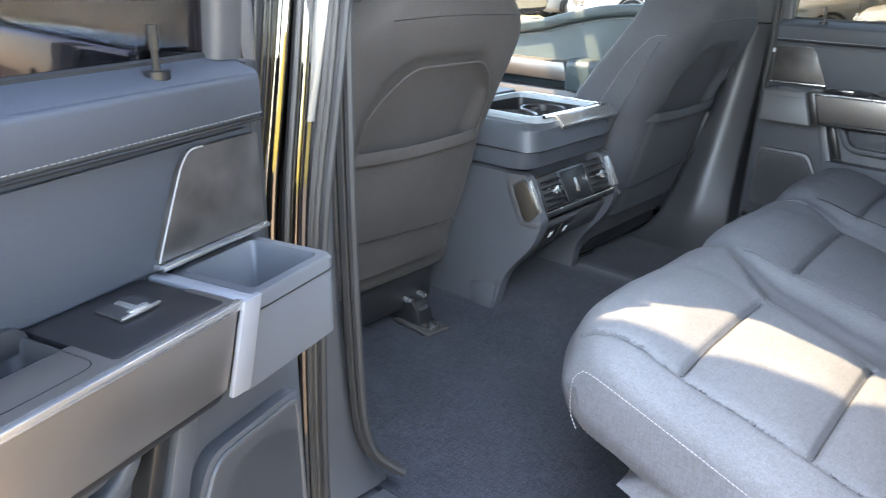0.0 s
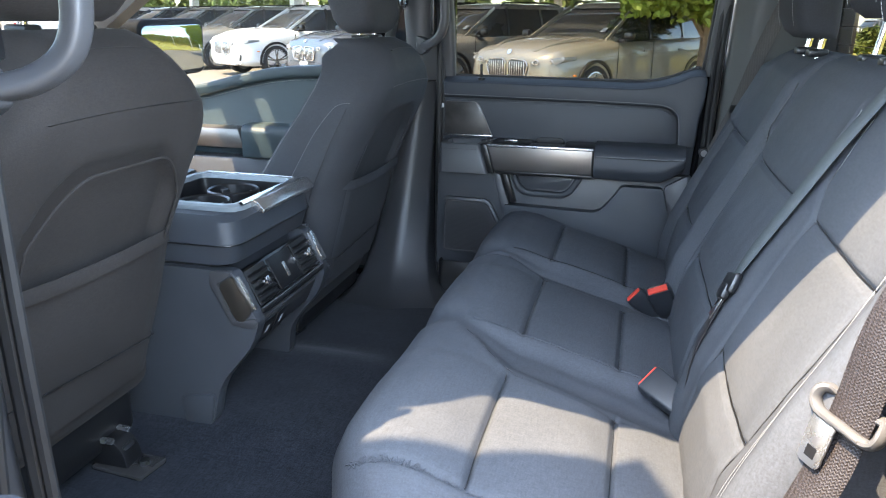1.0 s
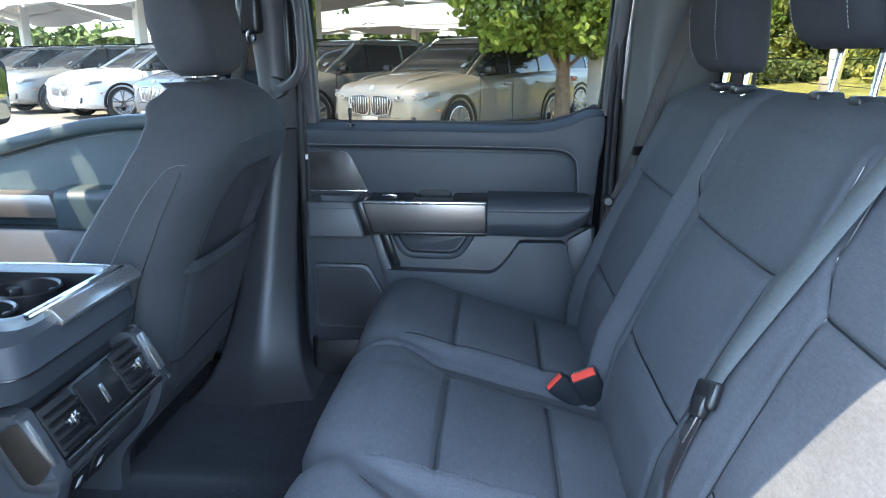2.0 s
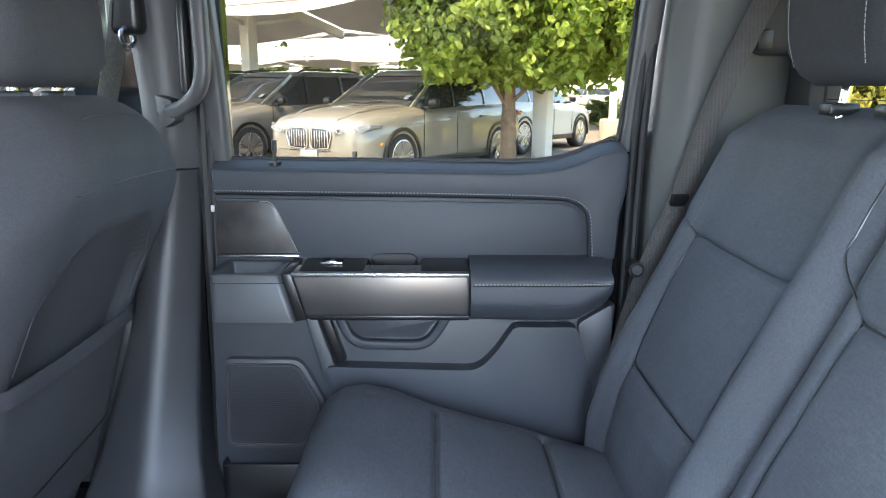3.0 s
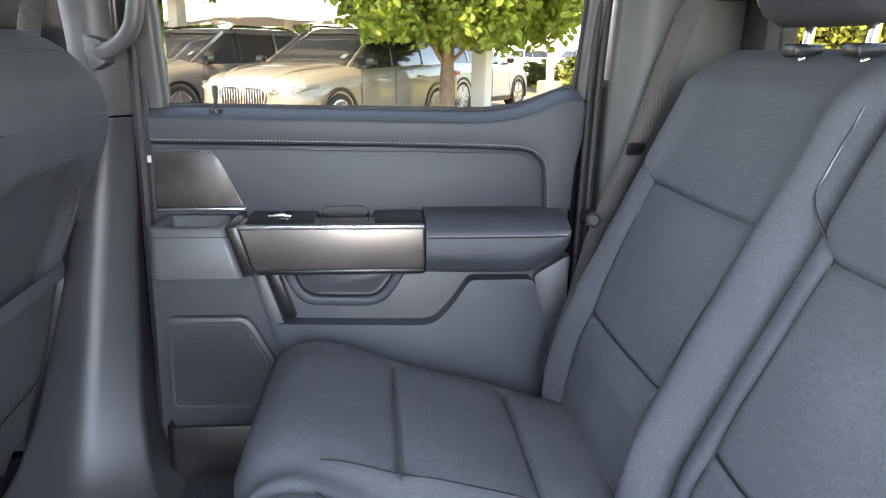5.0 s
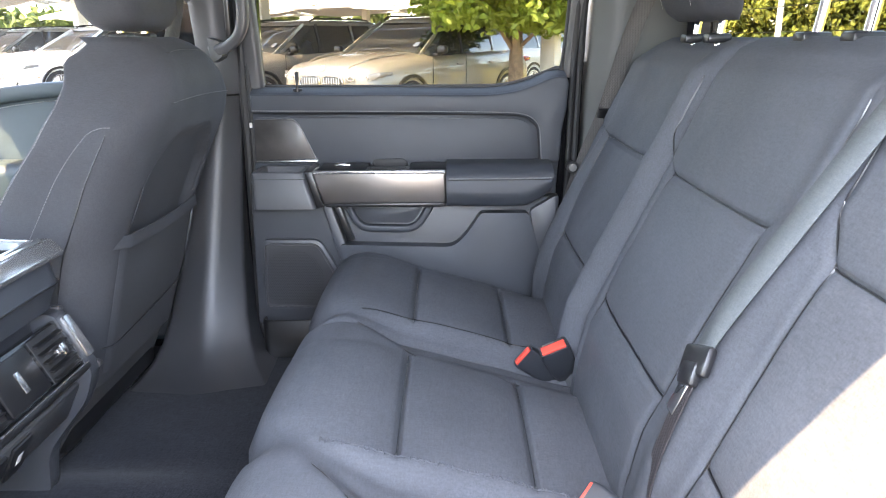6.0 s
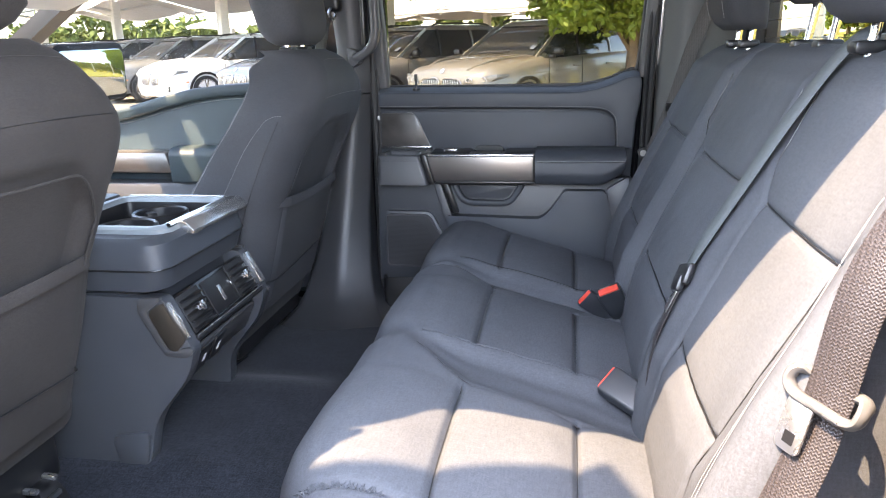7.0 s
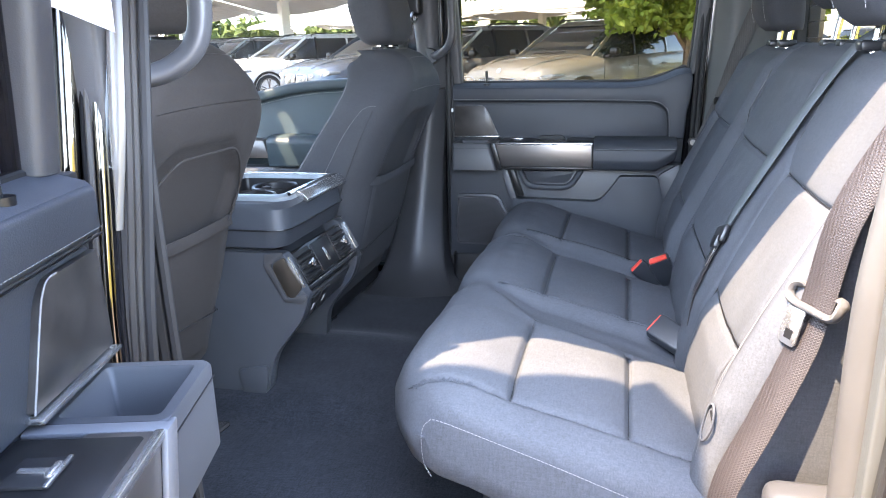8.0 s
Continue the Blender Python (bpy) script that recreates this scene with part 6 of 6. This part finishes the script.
# ---- parked cars ----
def suv(paint, label, name="parked_suv"):
    """A large four-door car, built about its middle: ahead is +x, its left is +y, the ground at z = 0."""
    ob = new(name)
    base[ob] = Vector()
    tagged(ob, label, "car", "parked cars")

    def ring(x, w, zb, zt, crown):
        pts = [(-w * 0.88, zb), (-w, zb + 0.10), (-w * 1.0, zt - 0.30), (-w * 0.965, zt - 0.10), (-w * 0.86, zt), (-w * 0.4, zt + crown), (w * 0.4, zt + crown), (w * 0.86, zt), (w * 0.965, zt - 0.10), (w, zt - 0.30), (w, zb + 0.10), (w * 0.88, zb)]
        return [(x, y, z) for y, z in round_poly(pts, 0.05, 3)]
    rows = ((2.46, 0.58, 0.42, 0.80, 0.02), (2.44, 0.70, 0.36, 0.855, 0.03), (2.38, 0.82, 0.29, 0.905, 0.04), (2.25, 0.91, 0.26, 0.955, 0.05), (2.02, 0.965, 0.25, 1.005, 0.06), (1.6, 0.985, 0.25, 1.055, 0.065), (1.15, 0.99, 0.25, 1.095, 0.06), (0.7, 0.99, 0.25, 1.125, 0.03), (-0.8, 0.995, 0.25, 1.16, 0.02), (-1.7, 0.995, 0.27, 1.17, 0.02), (-2.2, 0.96, 0.32, 1.15, 0.02), (-2.40, 0.90, 0.40, 1.08, 0.02), (-2.45, 0.80, 0.50, 0.98, 0.02))
    part("body", loft([ring(*r) for r in rows]), paint, ob, sharp=30)

    def house(z, xf, xr, w):
        return [(x, y, z) for x, y in round_poly([(xf, -w * 0.80), (xf - 0.18, -w), (xr + 0.08, -w), (xr, -w * 0.85), (xr, w * 0.85), (xr + 0.08, w), (xf - 0.18, w), (xf, w * 0.80)], [0.08, 0.10, 0.08, 0.08, 0.08, 0.08, 0.10, 0.08], 3)]
    part("glasshouse", loft([house(1.08, 1.12, -2.32, 0.90), house(1.20, 0.92, -2.27, 0.885), house(1.45, 0.48, -2.12, 0.80), house(1.62, 0.16, -1.98, 0.72)]), CAR_GLASS, ob, sharp=30)
    part("roof", loft([house(1.605, 0.20, -2.06, 0.735), house(1.66, 0.08, -2.05, 0.715), house(1.70, -0.12, -1.92, 0.66), house(1.715, -0.35, -1.7, 0.5)]), paint, ob, sharp=30)
    for s in (-1, 1):
        for (xa, za), (xb, zb), r in (((1.06, 1.10), (0.16, 1.63), 0.035), ((-0.02, 1.12), (-0.10, 1.63), 0.030), ((-1.05, 1.14), (-1.10, 1.63), 0.030), ((-1.85, 1.14), (-1.72, 1.63), 0.06)):
            ya, yb = (0.90 if xa < 1 else 0.80), (0.735 if xa < 1 else 0.66)
            part("window_pillar", sweep([(xa, s * ya, za), ((xa + xb) / 2, s * (ya + yb) / 2 * 1.015, (za + zb) / 2), (xb, s * yb, zb)], slab(r * 1.6, 0.03), (0, s, 0)), BLACK if abs(xa) < 1.0 else paint, ob)
        part("side_crease", sweep([(1.7, s * 0.985, 0.86), (0.5, s * 0.998, 0.89), (-1.6, s * 1.0, 0.93)], slab(0.012, 0.012), (0, s, 0)), paint, ob)
        part("sill", box(-1.05, 1.05, s * 0.93, s * 1.0, 0.25, 0.36, 0.02), BLACK, ob)
        part("roof_rail", tube(spline([(0.0, s * 0.70, 1.66), (-0.2, s * 0.70, 1.73), (-1.5, s * 0.69, 1.73), (-1.8, s * 0.68, 1.68)], 4), 0.018, 6), BLACK, ob)
        for xa, xb in ((0.98, 0.02), (0.0, -1.02)):
            part("door_line", sweep([(xa, s * 0.994, 1.08), (xa, s * 1.0, 0.6), (xa, s * 0.99, 0.36)], slab(0.010, 0.006), (0, s, 0)), BLACK, ob)
            part("door_handle", box(xb + 0.06, xb + 0.26, s * 0.985, s * 1.015, 0.93, 0.965, 0.012), paint, ob)
        mirror_ob = part("side_mirror", box(0.76, 0.89, s * 0.99, s * 1.15, 1.12, 1.245, 0.045, 3), BLACK, ob)
        part("mirror_foot", box(0.78, 0.88, s * 0.90, s * 1.0, 1.08, 1.13, 0.02), BLACK, mirror_ob)
        lamp = prism(round_poly([(s * 0.47, 0.800), (s * 0.70, 0.845), (s * 0.945, 0.890), (s * 0.955, 0.835), (s * 0.84, 0.765), (s * 0.48, 0.735)], [0.015, 0.05, 0.02, 0.02, 0.04, 0.02], 3), 0, 0.30, "x", 0.01)
        for v in lamp.verts:
            v.co.x += 2.185 - 0.55 * max(0.0, abs(v.co.y) - 0.56) - 0.06 * (v.co.z - 0.73)
        light = part("headlight", lamp, LAMP_GLASS, ob, "clear headlight")
        for yy in (0.58, 0.76):
            x0 = 2.465 - 0.55 * max(0.0, yy - 0.56)
            part("lamp_ring", tube([(x0 + 0.022, s * yy + 0.060 * math.cos(a), 0.800 + 0.07 * (yy - 0.58) + 0.030 * math.sin(a)) for a in [2 * math.pi * j / 10 for j in range(11)]], 0.011, 6, (1, 0, 0)), CHROME, light)
        part("hood_crease", sweep(spline([(2.36, s * 0.44, 0.945), (1.9, s * 0.56, 1.078), (1.2, s * 0.66, 1.150)], 5), slab(0.05, 0.016)), paint, ob)
        part("tail_lamp", box(-2.44, -2.20, s * 0.60, s * 0.955, 0.92, 1.02, 0.03), TAIL, ob)
        part("reflector", box(1.99, 2.05, s * 0.955, s * 0.985, 0.60, 0.625, 0.006), AMBER, ob)
        part("side_intake", prism(round_poly([(s * 0.55, 0.48), (s * 0.82, 0.54), (s * 0.80, 0.40), (s * 0.55, 0.36)], 0.03, 3), 2.33, 2.415, "x", 0.01), BLACK, ob)
        # the paired grille: two plain rounded frames with upright bars
        shape = round_poly([(s * 0.03, 0.57), (s * 0.03, 0.80), (s * 0.10, 0.835), (s * 0.38, 0.815), (s * 0.43, 0.75), (s * 0.37, 0.56), (s * 0.10, 0.535)], 0.03, 4)
        grille = part("grille", prism(shape, 2.36, 2.478, "x", 0.008), BLACK, ob, "black grille with bright frame")
        part("grille_frame", tube([(2.480, y, z) for y, z in shape + shape[:1]], 0.010, 6, (1, 0, 0)), CHROME, grille)
        for k in range(7):
            y = s * (0.075 + 0.048 * k)
            part("grille_bar", box(2.46, 2.492, y - 0.008, y + 0.008, 0.570, 0.805, 0.004), ALLOY, grille)
        for x in (1.53, -1.44):
            arch = [(x + 0.435 * math.cos(a), s * 0.985, 0.375 + 0.435 * math.sin(a)) for a in [math.pi * (-0.06 + 1.12 * j / 16) for j in range(17)]]
            part("wheel_arch", sweep(arch, slab(0.05, 0.05), (0, s, 0)), BLACK, ob)
            wheel = new("wheel")
            wheel.parent = ob
            base[wheel] = Vector()
            prof = ((0.275, 0.10), (0.30, 0.125), (0.355, 0.125), (0.375, 0.10), (0.378, 0.0), (0.375, -0.10), (0.355, -0.125), (0.275, -0.11))
            yc = s * 0.875
            part("tyre", loft([[(x + r * math.cos(a), yc + s * h, 0.378 + r * math.sin(a)) for r, h in prof] for a in [2 * math.pi * j / 28 for j in range(29)]], caps=False), TYRE, wheel)
            part("rim", loft([[(x + r * math.cos(a), yc + s * h, 0.378 + r * math.sin(a)) for r, h in ((0.28, 0.118), (0.262, 0.122), (0.250, 0.06), (0.10, 0.0), (0.28, -0.1))] for a in [2 * math.pi * j / 28 for j in range(29)]], caps=False), ALLOY, wheel)
            part("well", loft([[(x + r * math.cos(a), yc + s * 0.03, 0.378 + r * math.sin(a)) for a in [2 * math.pi * j / 28 for j in range(28)]] for r in (0.255, 0.01)], caps=False), BLACK, wheel)
            for k in range(5):
                for dk in (-0.14, 0.14):
                    a = 2 * math.pi * k / 5 + dk + 0.3
                    b = 2 * math.pi * k / 5 + dk * 0.5 + 0.3
                    part("spoke", sweep([(x + 0.05 * math.cos(b), yc + s * 0.095, 0.378 + 0.05 * math.sin(b)), (x + 0.262 * math.cos(a), yc + s * 0.115, 0.378 + 0.262 * math.sin(a))], slab(0.026, 0.03), (0, s, 0)), ALLOY, wheel)
            part("hub", tube([(x, yc + s * 0.06, 0.378), (x, yc + s * 0.118, 0.378)], 0.062, 14, (1, 0, 0)), ALLOY, wheel)
    part("bumper_grille", prism(round_poly([(-0.50, 0.50), (0.50, 0.50), (0.42, 0.36), (-0.42, 0.36)], 0.04, 3), 2.36, 2.43, "x", 0.01), BLACK, ob)
    part("skid_trim", box(2.30, 2.44, -0.55, 0.55, 0.27, 0.33, 0.02), ALLOY, ob)
    part("plate", box(2.46, 2.485, -0.16, 0.16, 0.42, 0.52, 0.006), PLATE, ob, "blank pale number plate")
    part("badge", tube([(2.40, 0, 0.925), (2.425, 0, 0.940)], 0.04, 14, (0, 1, 0)), CHROME, ob)
    part("hood_line", sweep([(2.33, 0.0, 1.035), (1.5, 0.0, 1.155), (1.15, 0.0, 1.17)], slab(0.006, 0.004)), paint, ob)
    part("wiper", tube([(0.98, 0.2, 1.20), (1.02, -0.45, 1.17)], 0.012, 6), BLACK, ob)
    part("sticker", moved(box(-0.001, 0.001, -0.045, 0.045, -0.06, 0.06, 0), Matrix.Translation((0.86, 0.60, 1.262)) @ tip(0, -60, 0)), PLATE, ob)
    return ob


HEAD = Vector((-0.545, -0.839, 0))
ROW = Vector((-0.839, 0.545, 0))
FIRST = Vector((-1.26, 10.1, GROUND)) - HEAD * 2.45
TURN = Matrix.Rotation(math.atan2(HEAD.y, HEAD.x), 4, "Z")
PAINTS = {
    "bronze": car_paint("paint_bronze_grey", (0.215, 0.203, 0.175), 0.3),
    "grey": car_paint("paint_dark_grey", (0.175, 0.172, 0.165), 0.3),
    "blue": car_paint("paint_blue_grey", (0.05, 0.06, 0.08), 0.3),
    "white": car_paint("paint_white", (0.56, 0.56, 0.555)),
}
LOOKS = {
    "bronze": "bronze-grey parked SUV with a chrome-framed grille",
    "grey": "dark grey parked SUV with tinted windows",
    "blue": "dark blue-grey parked SUV with a pale plate",
    "white": "white parked SUV with alloy wheels",
}
made = {}
for k, tone in enumerate(("bronze", "grey", "blue", "white", "grey", "grey", "blue", "white")):
    at = Matrix.Translation(FIRST + ROW * (3.19 * k - (0.55 if k == 2 else 0.0))) @ TURN
    if tone not in made:
        made[tone] = suv(PAINTS[tone], LOOKS[tone])
        made[tone].matrix_basis = at
    else:
        copy_thing(made[tone], at)
copy_thing(made["grey"], Matrix.Translation((-3.4, -4.30, GROUND)) @ Matrix.Rotation(math.pi, 4, "Z"))
# one more in the bay behind, facing the other way, and small ones far off
copy_thing(made["white"], Matrix.Translation((2.50, 17.4, GROUND)) @ Matrix.Rotation(radians(55), 4, "Z"))
for x, y, a, tone in ((14, 60, 0.3, "white"), (18.5, 61, 0.3, "grey"), (22, 52, 2.6, "white"), (-30, 34, 0.6, "white"), (-26, 40, 0.6, "grey")):
    copy_thing(made[tone], Matrix.Translation((x, y, GROUND)) @ Matrix.Rotation(a, 4, "Z"))


# ---- shade canopies over the bays ----
def canopy(start, bays, length, depth, low, high, label):
    """White posts carry beams with canvas slung between them."""
    ob = thing("shade_canopy", start, label, "canopy", "shade canopies")
    s = Vector(start)
    out = -HEAD
    for i in range(bays + 1):
        p = s + ROW * (length * i)
        part("post", box(-0.14, 0.14, -0.14, 0.14, 0, high, 0.02, 2, Matrix.Translation(p) @ TURN), POST_PAINT, ob)
        part("beam", sweep([p + out * (-depth * 0.5) + Vector((0, 0, low)), p + Vector((0, 0, high)), p + out * (depth * 0.5) + Vector((0, 0, low))], round_poly([(-0.08, -0.11), (0.08, -0.11), (0.08, 0.11), (-0.08, 0.11)], 0.02, 2)), POST_PAINT, ob)
        for e in (-1, 1):
            part("brace", tube([p + Vector((0, 0, high * 0.80)), p + out * (e * depth * 0.25) + Vector((0, 0, (low + high) / 2 - 0.05))], 0.05, 8), POST_PAINT, ob)
    for i in range(bays):
        p = s + ROW * (length * i)
        for e in (-1, 1):
            rows = []
            for a in range(13):
                u = a / 12
                row = []
                for b in range(9):
                    v = b / 8
                    sag = 0.32 * math.sin(math.pi * u) * (0.35 + 0.65 * v)
                    pull = 0.35 * math.sin(math.pi * u) * v ** 3
                    q = p + ROW * (length * (0.012 + 0.976 * u)) + out * (e * depth * 0.5 * (v * 0.98 + 0.01) - e * pull)
                    row.append(q + Vector((0, 0, high + (low - high) * v - sag + 0.14)))
                rows.append(row)
            sheet = loft(rows, caps=False, closed=False)
            g3 = bmesh.ops.extrude_face_region(sheet, geom=sheet.faces[:])
            bmesh.ops.translate(sheet, verts=[v for v in g3["geom"] if isinstance(v, bmesh.types.BMVert)], vec=(0, 0, 0.012))
            part("canvas", sheet, CANVAS, ob, "slung white canvas")
        for e in (-1, 1):
            part("edge_pipe", tube([p + out * (e * depth * 0.5) + Vector((0, 0, low)), p + ROW * length + out * (e * depth * 0.5) + Vector((0, 0, low))], 0.06, 8), POST_PAINT, ob)
    return ob


canopy(Vector((2.42, 12.45, GROUND)) + ROW * 0.0, 4, 7.2, 6.4, 2.75, 3.45, "white canvas shade canopy over the parked cars")
canopy(Vector((2.42, 12.45, GROUND)) - HEAD * 15.0 + ROW * 2.0, 5, 7.2, 6.4, 2.65, 3.35, "white canvas shade canopy over the far bays")


# unseen canopy added to shade the open doorway, its outline cut to the shadow
unseen_canopy = thing("shade_canopy", (-1.2, -2.8, GROUND), "unseen white canvas shade canopy added beside the open truck", "canopy", "shade canopies")
outline = [(-3.0, -1.35), (-0.35, -1.35), (-0.34, -1.43), (-0.305, -1.43), (-0.195, -1.398), (-0.117, -1.360), (-0.035, -1.322), (0.006, -1.292), (0.094, -1.469), (0.056, -1.56), (0.037, -1.65), (0.03, -2.88), (-3.0, -2.88)]
part("canvas", prism(outline, 3.20, 3.215, "z", 0), CANVAS, unseen_canopy, "taut white canvas")
for x in (-2.8, -0.1):
    part("post", box(x - 0.1, x + 0.1, -2.88, -2.70, GROUND, 3.19, 0.02), POST_PAINT, unseen_canopy)
